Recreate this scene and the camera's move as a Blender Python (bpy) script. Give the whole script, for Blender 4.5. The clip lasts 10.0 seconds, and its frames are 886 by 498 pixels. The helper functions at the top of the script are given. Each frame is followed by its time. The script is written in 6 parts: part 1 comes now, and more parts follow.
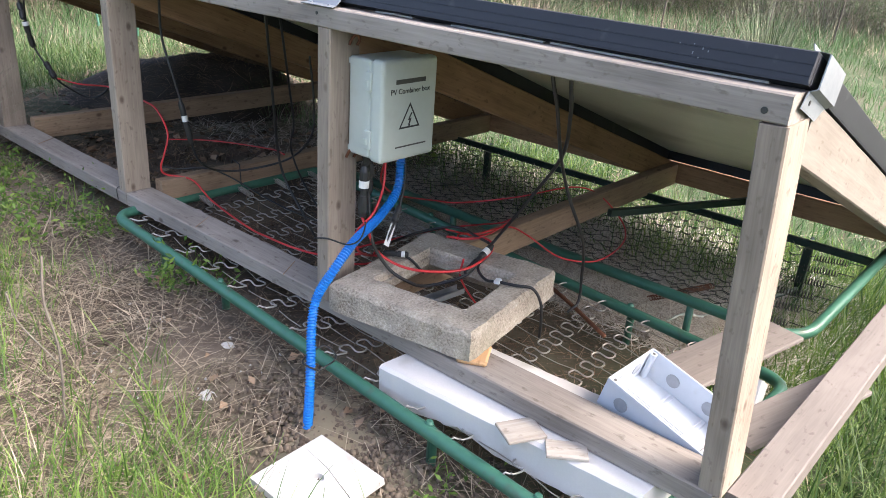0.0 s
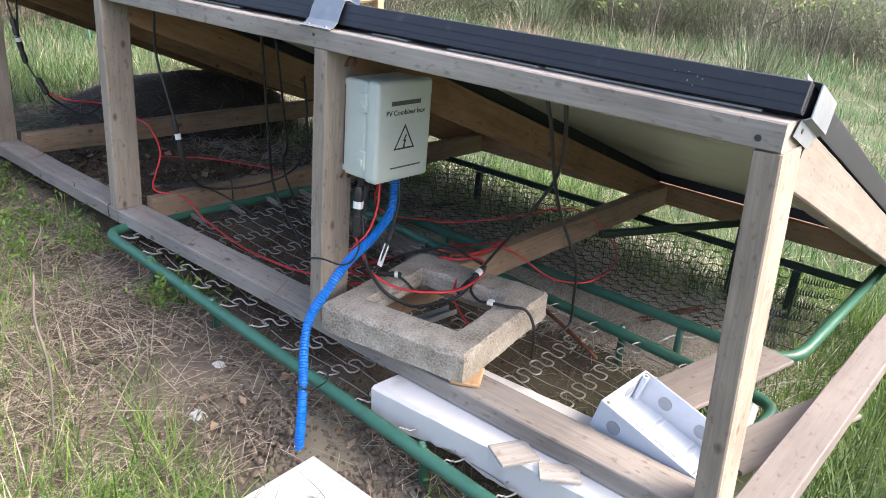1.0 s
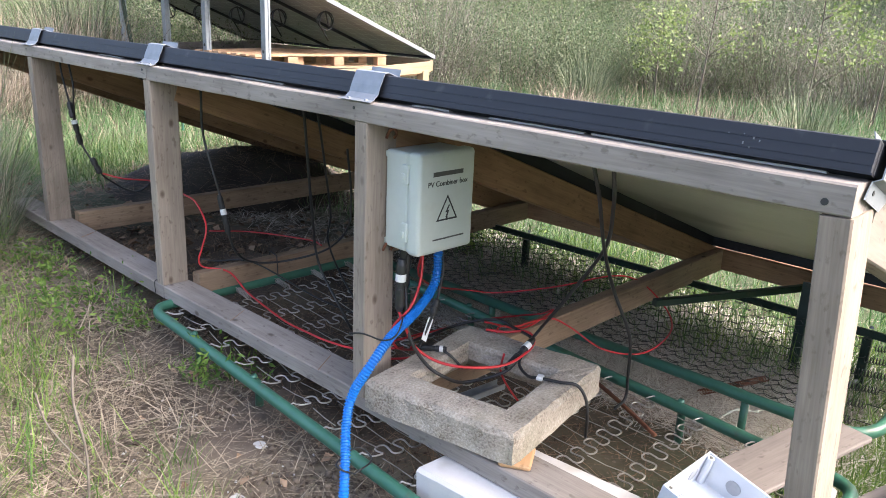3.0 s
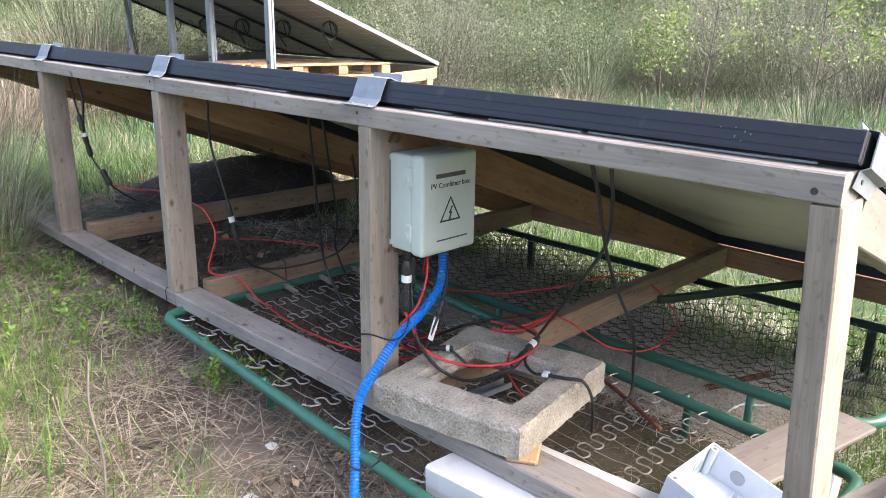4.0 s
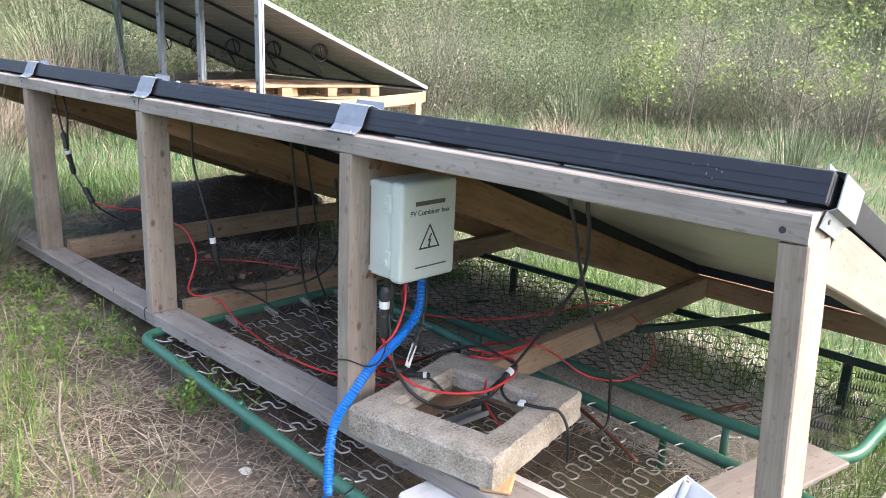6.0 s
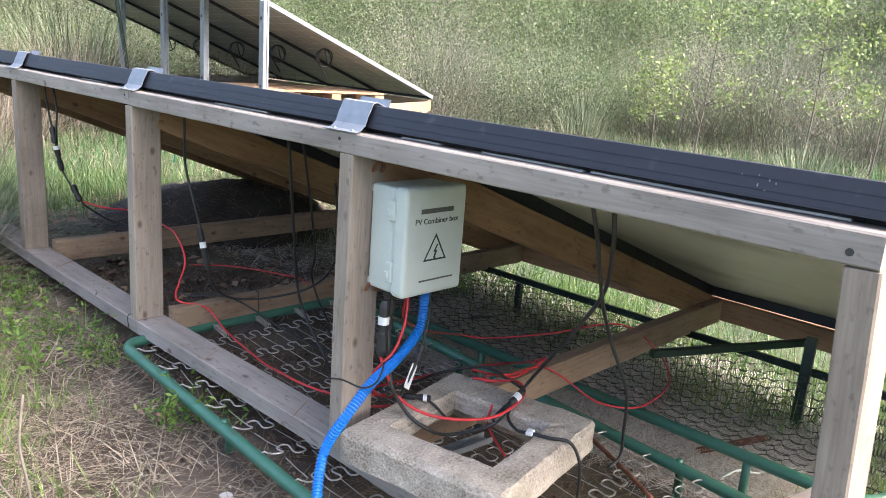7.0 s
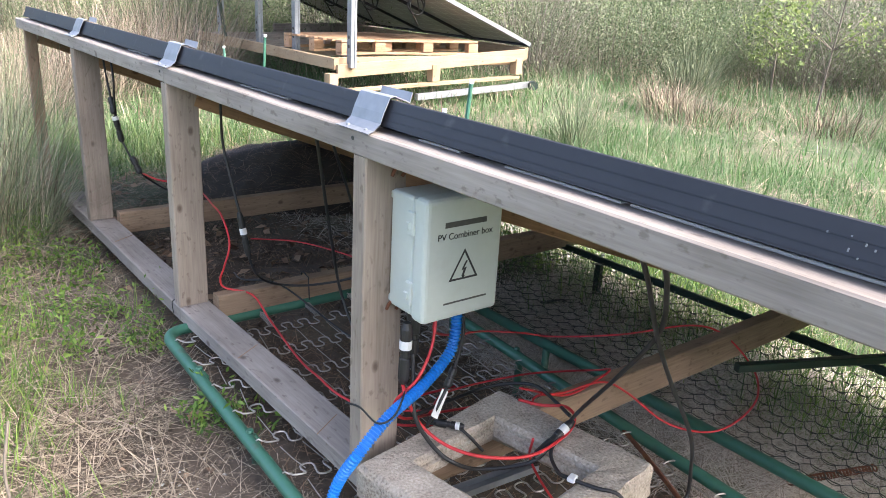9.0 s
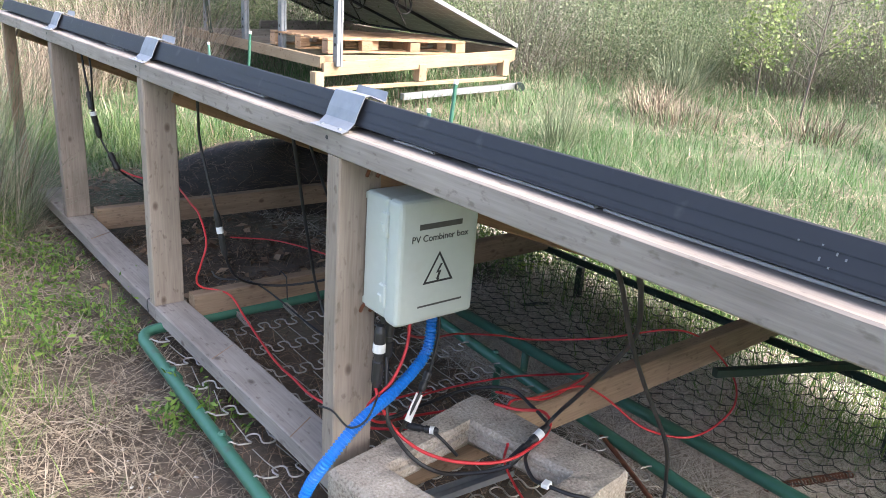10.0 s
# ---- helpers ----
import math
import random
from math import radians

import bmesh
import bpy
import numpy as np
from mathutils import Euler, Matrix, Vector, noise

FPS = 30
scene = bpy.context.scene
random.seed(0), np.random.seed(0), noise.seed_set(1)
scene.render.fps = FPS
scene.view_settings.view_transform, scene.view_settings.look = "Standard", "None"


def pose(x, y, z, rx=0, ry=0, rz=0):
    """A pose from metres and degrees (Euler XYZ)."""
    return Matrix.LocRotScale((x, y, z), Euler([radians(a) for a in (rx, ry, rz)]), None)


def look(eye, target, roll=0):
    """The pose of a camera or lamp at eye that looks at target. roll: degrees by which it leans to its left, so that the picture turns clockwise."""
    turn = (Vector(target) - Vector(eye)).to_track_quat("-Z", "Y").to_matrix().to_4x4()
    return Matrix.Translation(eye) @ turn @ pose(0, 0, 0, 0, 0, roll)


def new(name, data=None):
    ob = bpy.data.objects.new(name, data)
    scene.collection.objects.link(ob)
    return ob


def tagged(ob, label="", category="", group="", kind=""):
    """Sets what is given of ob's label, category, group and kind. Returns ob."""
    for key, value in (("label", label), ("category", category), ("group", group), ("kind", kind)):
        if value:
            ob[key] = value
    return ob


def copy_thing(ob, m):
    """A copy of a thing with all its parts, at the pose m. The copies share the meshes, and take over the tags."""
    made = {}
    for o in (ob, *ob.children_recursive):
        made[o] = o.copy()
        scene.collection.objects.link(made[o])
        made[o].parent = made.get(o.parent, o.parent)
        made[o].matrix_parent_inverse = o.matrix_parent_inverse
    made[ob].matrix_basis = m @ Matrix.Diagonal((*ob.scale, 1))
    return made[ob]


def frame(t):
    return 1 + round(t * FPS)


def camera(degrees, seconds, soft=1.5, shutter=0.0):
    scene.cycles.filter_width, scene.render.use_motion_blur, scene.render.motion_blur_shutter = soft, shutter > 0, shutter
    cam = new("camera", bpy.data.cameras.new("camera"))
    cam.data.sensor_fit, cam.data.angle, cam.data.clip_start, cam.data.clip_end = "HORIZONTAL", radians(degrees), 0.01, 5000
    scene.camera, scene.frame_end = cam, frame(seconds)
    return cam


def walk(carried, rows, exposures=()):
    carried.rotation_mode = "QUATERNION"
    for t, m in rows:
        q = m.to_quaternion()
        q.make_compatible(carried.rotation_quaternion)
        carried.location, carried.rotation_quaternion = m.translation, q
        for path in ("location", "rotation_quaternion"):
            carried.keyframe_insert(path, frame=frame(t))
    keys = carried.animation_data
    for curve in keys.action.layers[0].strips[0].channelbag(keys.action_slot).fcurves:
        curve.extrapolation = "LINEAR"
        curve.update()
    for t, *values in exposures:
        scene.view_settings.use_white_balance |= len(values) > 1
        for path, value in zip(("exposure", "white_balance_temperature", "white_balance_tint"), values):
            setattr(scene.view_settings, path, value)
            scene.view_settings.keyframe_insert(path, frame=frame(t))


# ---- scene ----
cam = camera(60.0, 10.0, soft=0.8)
PATH = [
    (0, (-1.154, -1.402, 1.027), (0.246, -0.212, 0.235), 4.1),
    (0.5, (-1.162, -1.391, 1.029), (0.247, -0.206, 0.247), 4.6),
    (1, (-1.164, -1.392, 1.036), (0.267, -0.212, 0.288), 4.9),
    (1.5, (-1.165, -1.401, 1.039), (0.267, -0.218, 0.296), 4.8),
    (2, (-1.155, -1.404, 1.027), (0.259, -0.188, 0.304), 3.9),
    (2.5, (-1.138, -1.371, 1.018), (0.248, -0.079, 0.379), 3.2),
    (2.7, (-1.11, -1.353, 1.028), (0.274, -0.044, 0.417), 3.0),
    (3.8, (-1.124, -1.386, 1.027), (0.244, -0.049, 0.442), 1.3),
    (4, (-1.13, -1.391, 1.024), (0.239, -0.051, 0.448), 1.1),
    (4.5, (-1.134, -1.406, 1.033), (0.231, -0.059, 0.465), 1.0),
    (5, (-1.124, -1.413, 1.033), (0.237, -0.061, 0.47), 0.8),
    (5.5, (-1.12, -1.417, 1.037), (0.257, -0.071, 0.495), 1.3),
    (5.7, (-1.12, -1.416, 1.039), (0.273, -0.081, 0.512), 2.0),
    (6.8, (-1.064, -1.328, 1.011), (0.343, 0.0, 0.505), 3.5),
    (7, (-1.023, -1.294, 0.999), (0.385, 0.039, 0.51), 4.3),
    (7.5, (-0.842, -1.221, 1.032), (0.483, 0.174, 0.487), 4.5),
    (8, (-0.757, -1.194, 1.08), (0.465, 0.264, 0.461), 3.3),
    (8.5, (-0.745, -1.184, 1.084), (0.439, 0.293, 0.439), 3.0),
    (9, (-0.729, -1.194, 1.084), (0.451, 0.284, 0.434), 3.1),
    (9.5, (-0.712, -1.196, 1.075), (0.465, 0.283, 0.42), 3.0),
    (10, (-0.699, -1.192, 1.083), (0.508, 0.265, 0.435), 4.1),
]
walk(cam, [(t, look(eye, target, roll)) for t, eye, target, roll in PATH], [(0, 2.48, 6500, 10.5), (4, 2.68, 6500, 10.5), (10, 2.83, 6550, 11)])

# ---- world and light ----
world = bpy.data.worlds.new("sky")
scene.world = world
world.use_nodes = True
wn = world.node_tree.nodes
sky = wn.new("ShaderNodeTexSky")
sky.sky_type, sky.sun_disc = "NISHITA", False
sky.sun_elevation, sky.sun_rotation, sky.air_density, sky.dust_density = radians(45), radians(146), 0.6, 5.5
wn["Background"].inputs["Strength"].default_value = 0.15
world.node_tree.links.new(sky.outputs["Color"], wn["Background"].inputs["Color"])
sun = new("sun", bpy.data.lights.new("sun", "SUN"))
sun.data.energy, sun.data.angle, sun.data.color = 0.4, radians(110), (1.0, 0.985, 0.96)
sun.matrix_world = look((math.sin(radians(146)) * 6, math.cos(radians(146)) * 6, 6.0), (0, 0, 0))


# ---- materials ----
def material(name, stops, scale=8.0, stretch=(1, 1, 1), rough=0.75, metal=0.0, bump=0.15, fine=60.0, dirt=None, island=False, detail=6.0, coat=0.0, grit=0.45):
    """Noise between colour stops (linear rgb), a second finer noise, bump, and a patchy dirt colour."""
    m = bpy.data.materials.new(name)
    m.use_nodes = True
    n, l = m.node_tree.nodes, m.node_tree.links
    b = n["Principled BSDF"]
    co = n.new("ShaderNodeTexCoord")
    mp = n.new("ShaderNodeMapping")
    mp.inputs["Scale"].default_value = stretch
    l.new(co.outputs["Object"], mp.inputs["Vector"])
    big = n.new("ShaderNodeTexNoise")
    big.inputs["Scale"].default_value, big.inputs["Detail"].default_value = scale, detail
    l.new(mp.outputs["Vector"], big.inputs["Vector"])
    small = n.new("ShaderNodeTexNoise")
    small.inputs["Scale"].default_value, small.inputs["Detail"].default_value = fine, 4
    l.new(mp.outputs["Vector"], small.inputs["Vector"])
    mixer = n.new("ShaderNodeMath")
    mixer.operation = "MULTIPLY_ADD"
    mixer.inputs[1].default_value = grit
    l.new(small.outputs["Fac"], mixer.inputs[0])
    shift = n.new("ShaderNodeMath")
    shift.operation = "MULTIPLY_ADD"
    shift.inputs[1].default_value, shift.inputs[2].default_value = 0.9, -0.18 - (grit - 0.45) / 2
    if island:
        geo = n.new("ShaderNodeNewGeometry")
        l.new(geo.outputs["Random Per Island"], shift.inputs[0])
        shift.inputs[1].default_value, shift.inputs[2].default_value = 1.0, -0.22
    else:
        l.new(big.outputs["Fac"], shift.inputs[0])
    l.new(shift.outputs[0], mixer.inputs[2])
    ramp = n.new("ShaderNodeValToRGB")
    ramp.color_ramp.elements.remove(ramp.color_ramp.elements[1])
    for i, c in enumerate(stops):
        at = 0.2 + 0.6 * i / max(1, len(stops) - 1)
        e = ramp.color_ramp.elements[0] if i == 0 else ramp.color_ramp.elements.new(at)
        e.position, e.color = at, (*c, 1)
    l.new(mixer.outputs[0], ramp.inputs["Fac"])
    out = ramp.outputs["Color"]
    if dirt:
        patch = n.new("ShaderNodeTexNoise")
        patch.inputs["Scale"].default_value, patch.inputs["Detail"].default_value = dirt[1], 5
        l.new(co.outputs["Object"], patch.inputs["Vector"])
        edge = n.new("ShaderNodeMapRange")
        edge.inputs["From Min"].default_value, edge.inputs["From Max"].default_value = dirt[2], dirt[2] + 0.14
        edge.inputs["To Max"].default_value = dirt[3]
        l.new(patch.outputs["Fac"], edge.inputs["Value"])
        mix = n.new("ShaderNodeMix")
        mix.data_type = "RGBA"
        l.new(edge.outputs["Result"], mix.inputs["Factor"])
        l.new(out, mix.inputs["A"])
        mix.inputs["B"].default_value = (*dirt[0], 1)
        out = mix.outputs["Result"]
    l.new(out, b.inputs["Base Color"])
    b.inputs["Roughness"].default_value, b.inputs["Metallic"].default_value = rough, metal
    b.inputs["Coat Weight"].default_value = coat
    if bump:
        bp = n.new("ShaderNodeBump")
        bp.inputs["Strength"].default_value, bp.inputs["Distance"].default_value = bump, 0.004
        l.new(mixer.outputs[0], bp.inputs["Height"])
        l.new(bp.outputs["Normal"], b.inputs["Normal"])
    return m


def wood(name, dark, light, grain=1.0, knots=0.8, rough=0.8, tint=0.25):
    """Timber with its length along the object's x: streaks, growth bands, knots, per-board shade."""
    m = bpy.data.materials.new(name)
    m.use_nodes = True
    n, l = m.node_tree.nodes, m.node_tree.links
    b = n["Principled BSDF"]
    co, info = n.new("ShaderNodeTexCoord"), n.new("ShaderNodeObjectInfo")
    off = n.new("ShaderNodeVectorMath")
    off.operation = "MULTIPLY_ADD"
    off.inputs[1].default_value = (1, 1, 1)
    spread = n.new("ShaderNodeVectorMath")
    spread.operation = "SCALE"
    spread.inputs[0].default_value = (7.3, 3.1, 5.7)
    l.new(info.outputs["Random"], spread.inputs["Scale"])
    l.new(co.outputs["Object"], off.inputs[0])
    l.new(spread.outputs["Vector"], off.inputs[2])

    def noise_at(scale, sx, detail=5.0, warp=0.0):
        mp = n.new("ShaderNodeMapping")
        mp.inputs["Scale"].default_value = (sx, 1, 1)
        l.new(off.outputs["Vector"], mp.inputs["Vector"])
        t = n.new("ShaderNodeTexNoise")
        t.inputs["Scale"].default_value, t.inputs["Detail"].default_value, t.inputs["Distortion"].default_value = scale, detail, warp
        l.new(mp.outputs["Vector"], t.inputs["Vector"])
        return t.outputs["Fac"]

    fibre, band, blotch = noise_at(240, 0.05), noise_at(42, 0.07, 4, 0.9), noise_at(6, 0.7, 6)

    def blend(a, ka, c, kc):
        s = n.new("ShaderNodeMath")
        s.operation = "MULTIPLY"
        s.inputs[1].default_value = ka
        l.new(a, s.inputs[0])
        t = n.new("ShaderNodeMath")
        t.operation = "MULTIPLY_ADD"
        t.inputs[1].default_value = kc
        l.new(c, t.inputs[0])
        l.new(s.outputs[0], t.inputs[2])
        return t.outputs[0]

    mixed = blend(fibre, 0.25, blend(band, 0.38, blotch, 0.62), 0.75)
    ramp = n.new("ShaderNodeValToRGB")
    ramp.color_ramp.elements[0].position, ramp.color_ramp.elements[0].color = 0.34, (*dark, 1)
    ramp.color_ramp.elements[1].position, ramp.color_ramp.elements[1].color = 0.64, (*light, 1)
    l.new(mixed, ramp.inputs["Fac"])
    vor = n.new("ShaderNodeTexVoronoi")
    vor.inputs["Scale"].default_value = 8.5
    mp = n.new("ShaderNodeMapping")
    mp.inputs["Scale"].default_value = (0.8, 1.3, 1.3)
    l.new(off.outputs["Vector"], mp.inputs["Vector"])
    l.new(mp.outputs["Vector"], vor.inputs["Vector"])
    kr = n.new("ShaderNodeMapRange")
    kr.inputs["From Min"].default_value, kr.inputs["From Max"].default_value = 0.12, 0.05
    kr.inputs["To Max"].default_value = knots
    l.new(vor.outputs["Distance"], kr.inputs["Value"])
    km = n.new("ShaderNodeMix")
    km.data_type = "RGBA"
    l.new(kr.outputs["Result"], km.inputs["Factor"])
    l.new(ramp.outputs["Color"], km.inputs["A"])
    km.inputs["B"].default_value = (dark[0] * 0.45, dark[1] * 0.36, dark[2] * 0.3, 1)
    speck = noise_at(75, 0.5, 6)
    sr = n.new("ShaderNodeMapRange")
    sr.inputs["From Min"].default_value, sr.inputs["From Max"].default_value, sr.inputs["To Max"].default_value = 0.60, 0.70, 0.55
    l.new(speck, sr.inputs["Value"])
    sm = n.new("ShaderNodeMix")
    sm.data_type = "RGBA"
    l.new(sr.outputs["Result"], sm.inputs["Factor"])
    l.new(km.outputs["Result"], sm.inputs["A"])
    sm.inputs["B"].default_value = (dark[0] * 0.6, dark[1] * 0.55, dark[2] * 0.5, 1)
    hsv = n.new("ShaderNodeHueSaturation")
    vary = n.new("ShaderNodeMapRange")
    vary.inputs["To Min"].default_value, vary.inputs["To Max"].default_value = 1 - tint, 1 + tint
    l.new(info.outputs["Random"], vary.inputs["Value"])
    l.new(vary.outputs["Result"], hsv.inputs["Value"])
    l.new(sm.outputs["Result"], hsv.inputs["Color"])
    l.new(hsv.outputs["Color"], b.inputs["Base Color"])
    b.inputs["Roughness"].default_value = rough
    bp = n.new("ShaderNodeBump")
    bp.inputs["Strength"].default_value, bp.inputs["Distance"].default_value = 0.3 * grain, 0.003
    l.new(mixed, bp.inputs["Height"])
    l.new(bp.outputs["Normal"], b.inputs["Normal"])
    return m


M_GREY_WOOD = wood("weathered_timber", (0.17, 0.145, 0.125), (0.34, 0.30, 0.265), tint=0.12)
M_POST_WOOD = wood("post_timber", (0.17, 0.135, 0.105), (0.34, 0.28, 0.225), tint=0.12)
M_BROWN_WOOD = wood("brown_timber", (0.14, 0.078, 0.04), (0.31, 0.185, 0.10), tint=0.2)
M_TIE_WOOD = wood("tie_timber", (0.16, 0.105, 0.065), (0.33, 0.235, 0.155), tint=0.12)
# Pale sawn wood with shade put into its colour, offsetting strong end light.
M_DIMMED_PALE_WOOD = wood("dimmed_pale_timber", (0.14, 0.12, 0.097), (0.225, 0.195, 0.162), tint=0.1)
M_FRESH_WOOD = wood("fresh_pine", (0.24, 0.165, 0.098), (0.35, 0.26, 0.165), tint=0.15)
# Board colour darkened below its own tone to take down the strong light.
M_DIMMED_BOARD = wood("dimmed_pinkish_board", (0.11, 0.093, 0.082), (0.18, 0.156, 0.14), knots=0.2, tint=0.1)
M_BLACK_ALU = material("black_anodised", [(0.007, 0.008, 0.012), (0.014, 0.016, 0.022)], 5, (1, 1, 1), 0.55, 0.0, 0.05, dirt=((0.10, 0.10, 0.10), 14, 0.66, 0.5))
M_BACKSHEET = material("white_backsheet", [(0.42, 0.43, 0.38), (0.55, 0.56, 0.50)], 2.5, rough=0.35, bump=0.02, dirt=((0.16, 0.17, 0.13), 1.6, 0.50, 0.7))
M_GLASS = material("dark_cells", [(0.010, 0.013, 0.03), (0.02, 0.025, 0.05)], 3, rough=0.12, bump=0.0)
M_ZINC = material("galvanised_sheet", [(0.20, 0.22, 0.24), (0.31, 0.33, 0.35)], 14, rough=0.55, metal=0.6, bump=0.05)
M_BOX = material("grey_plastic", [(0.46, 0.50, 0.455), (0.52, 0.56, 0.51)], 4, rough=0.5, bump=0.02, dirt=((0.42, 0.41, 0.34), 9, 0.62, 0.45))
M_PALE_PLASTIC = material("pale_grey_plastic", [(0.45, 0.49, 0.55), (0.53, 0.57, 0.62)], 6, rough=0.4, bump=0.02, dirt=((0.40, 0.38, 0.33), 14, 0.62, 0.5))
M_INK = material("black_print", [(0.02, 0.02, 0.02), (0.035, 0.035, 0.035)], 20, rough=0.6, bump=0)
M_BLUE = material("blue_conduit", [(0.003, 0.12, 0.46), (0.006, 0.175, 0.56)], 12, rough=0.38, bump=0.03)
M_RED = material("red_cable", [(0.42, 0.02, 0.025), (0.58, 0.035, 0.04)], 12, rough=0.45, bump=0)
M_BLACK = material("black_cable", [(0.010, 0.010, 0.011), (0.025, 0.025, 0.026)], 12, rough=0.5, bump=0.02)
M_WHITE_TAG = material("white_tag", [(0.62, 0.62, 0.60), (0.75, 0.75, 0.73)], 30, rough=0.6, bump=0)
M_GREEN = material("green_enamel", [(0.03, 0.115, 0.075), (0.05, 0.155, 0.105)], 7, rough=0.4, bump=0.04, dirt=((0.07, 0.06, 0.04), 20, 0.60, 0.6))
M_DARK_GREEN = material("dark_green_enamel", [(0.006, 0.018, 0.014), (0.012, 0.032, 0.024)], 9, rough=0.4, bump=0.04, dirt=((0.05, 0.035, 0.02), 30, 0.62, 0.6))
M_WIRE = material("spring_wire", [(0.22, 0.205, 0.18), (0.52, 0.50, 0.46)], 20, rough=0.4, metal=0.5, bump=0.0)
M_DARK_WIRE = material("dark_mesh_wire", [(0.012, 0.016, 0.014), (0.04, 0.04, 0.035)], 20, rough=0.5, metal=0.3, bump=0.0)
M_CONCRETE = material("old_concrete", [(0.20, 0.165, 0.125), (0.33, 0.285, 0.23), (0.40, 0.35, 0.285), (0.51, 0.45, 0.375)], 16, rough=0.95, bump=1.0, fine=170, grit=1.1, dirt=((0.10, 0.11, 0.06), 6, 0.58, 0.5))
M_FOAM = material("white_foam", [(0.58, 0.56, 0.54), (0.65, 0.63, 0.61)], 6, rough=0.9, bump=0.15, fine=220, dirt=((0.42, 0.39, 0.33), 10, 0.60, 0.5))
M_PLATE = material("white_plate", [(0.43, 0.43, 0.42), (0.50, 0.50, 0.49)], 9, rough=0.6, bump=0.05, dirt=((0.40, 0.34, 0.27), 18, 0.62, 0.6))
M_RUST = material("rusty_steel", [(0.10, 0.035, 0.018), (0.20, 0.08, 0.04)], 30, rough=0.85, bump=0.3)
M_SOIL = material("soil", [(0.045, 0.035, 0.026), (0.095, 0.075, 0.057), (0.155, 0.125, 0.098)], 3.0, rough=1.0, bump=0.9, fine=70, dirt=((0.26, 0.22, 0.15), 1.1, 0.50, 0.6))
def meadow_tint(m):
    """Away from the rack the soil carries a thatch of grass and straw."""
    n, l = m.node_tree.nodes, m.node_tree.links
    b = n["Principled BSDF"]
    src = b.inputs["Base Color"].links[0].from_socket
    co, sep = n.new("ShaderNodeTexCoord"), n.new("ShaderNodeSeparateXYZ")
    l.new(co.outputs["Object"], sep.inputs[0])
    ln = n.new("ShaderNodeVectorMath")
    ln.operation = "DISTANCE"
    l.new(co.outputs["Object"], ln.inputs[0])
    ln.inputs[1].default_value = (0.15, 0.9, 0)
    edge = n.new("ShaderNodeMapRange")
    edge.inputs["From Min"].default_value, edge.inputs["From Max"].default_value, edge.inputs["To Max"].default_value = 1.0, 2.3, 0.9
    l.new(ln.outputs["Value"], edge.inputs["Value"])
    patch = n.new("ShaderNodeTexNoise")
    patch.inputs["Scale"].default_value, patch.inputs["Detail"].default_value = 1.4, 8
    l.new(co.outputs["Object"], patch.inputs["Vector"])
    ramp = n.new("ShaderNodeValToRGB")
    ramp.color_ramp.elements[0].position, ramp.color_ramp.elements[0].color = 0.42, (0.036, 0.07, 0.02, 1)
    ramp.color_ramp.elements[1].position, ramp.color_ramp.elements[1].color = 0.66, (0.11, 0.105, 0.065, 1)
    l.new(patch.outputs["Fac"], ramp.inputs["Fac"])
    mix = n.new("ShaderNodeMix")
    mix.data_type = "RGBA"
    l.new(edge.outputs["Result"], mix.inputs["Factor"])
    l.new(src, mix.inputs["A"])
    l.new(ramp.outputs["Color"], mix.inputs["B"])
    l.new(mix.outputs["Result"], b.inputs["Base Color"])


meadow_tint(M_SOIL)
M_REED = material("old_reeds", [(0.09, 0.07, 0.05), (0.17, 0.14, 0.105), (0.26, 0.22, 0.165), (0.36, 0.31, 0.24)], 6, rough=0.85, bump=0, island=True)
M_CLOD = material("clods", [(0.08, 0.06, 0.045), (0.17, 0.135, 0.10)], 20, rough=1.0, bump=0.6, island=True)
M_STRAW = material("dry_straw", [(0.07, 0.053, 0.037), (0.155, 0.12, 0.084), (0.255, 0.205, 0.145), (0.38, 0.32, 0.235)], 6, rough=0.85, bump=0, island=True)
# Bleached straw, its colour lightened further for light missing under the panels.
M_PALE_STRAW = material("bleached_lightened_straw", [(0.30, 0.26, 0.21), (0.48, 0.43, 0.37), (0.63, 0.58, 0.51), (0.74, 0.69, 0.62)], 6, rough=0.85, bump=0, island=True)
M_DARK_SOIL = material("dark_soil", [(0.02, 0.016, 0.012), (0.05, 0.04, 0.03), (0.085, 0.068, 0.052)], 5.0, rough=1.0, bump=1.0, fine=60)
M_LITTER = material("dead_leaves", [(0.10, 0.06, 0.035), (0.22, 0.14, 0.085), (0.30, 0.21, 0.14)], 6, rough=0.85, bump=0, island=True)


def leafy(name, stops):
    m = material(name, stops, 6, rough=0.6, bump=0, island=True)
    m.node_tree.nodes["Principled BSDF"].inputs["Transmission Weight"].default_value = 0.0
    b = m.node_tree.nodes["Principled BSDF"]
    t = m.node_tree.nodes.new("ShaderNodeBsdfTranslucent")
    mix = m.node_tree.nodes.new("ShaderNodeMixShader")
    mix.inputs["Fac"].default_value = 0.35
    src = b.inputs["Base Color"].links[0].from_socket
    m.node_tree.links.new(src, t.inputs["Color"])
    m.node_tree.links.new(b.outputs[0], mix.inputs[1])
    m.node_tree.links.new(t.outputs[0], mix.inputs[2])
    m.node_tree.links.new(mix.outputs[0], m.node_tree.nodes["Material Output"].inputs["Surface"])
    return m


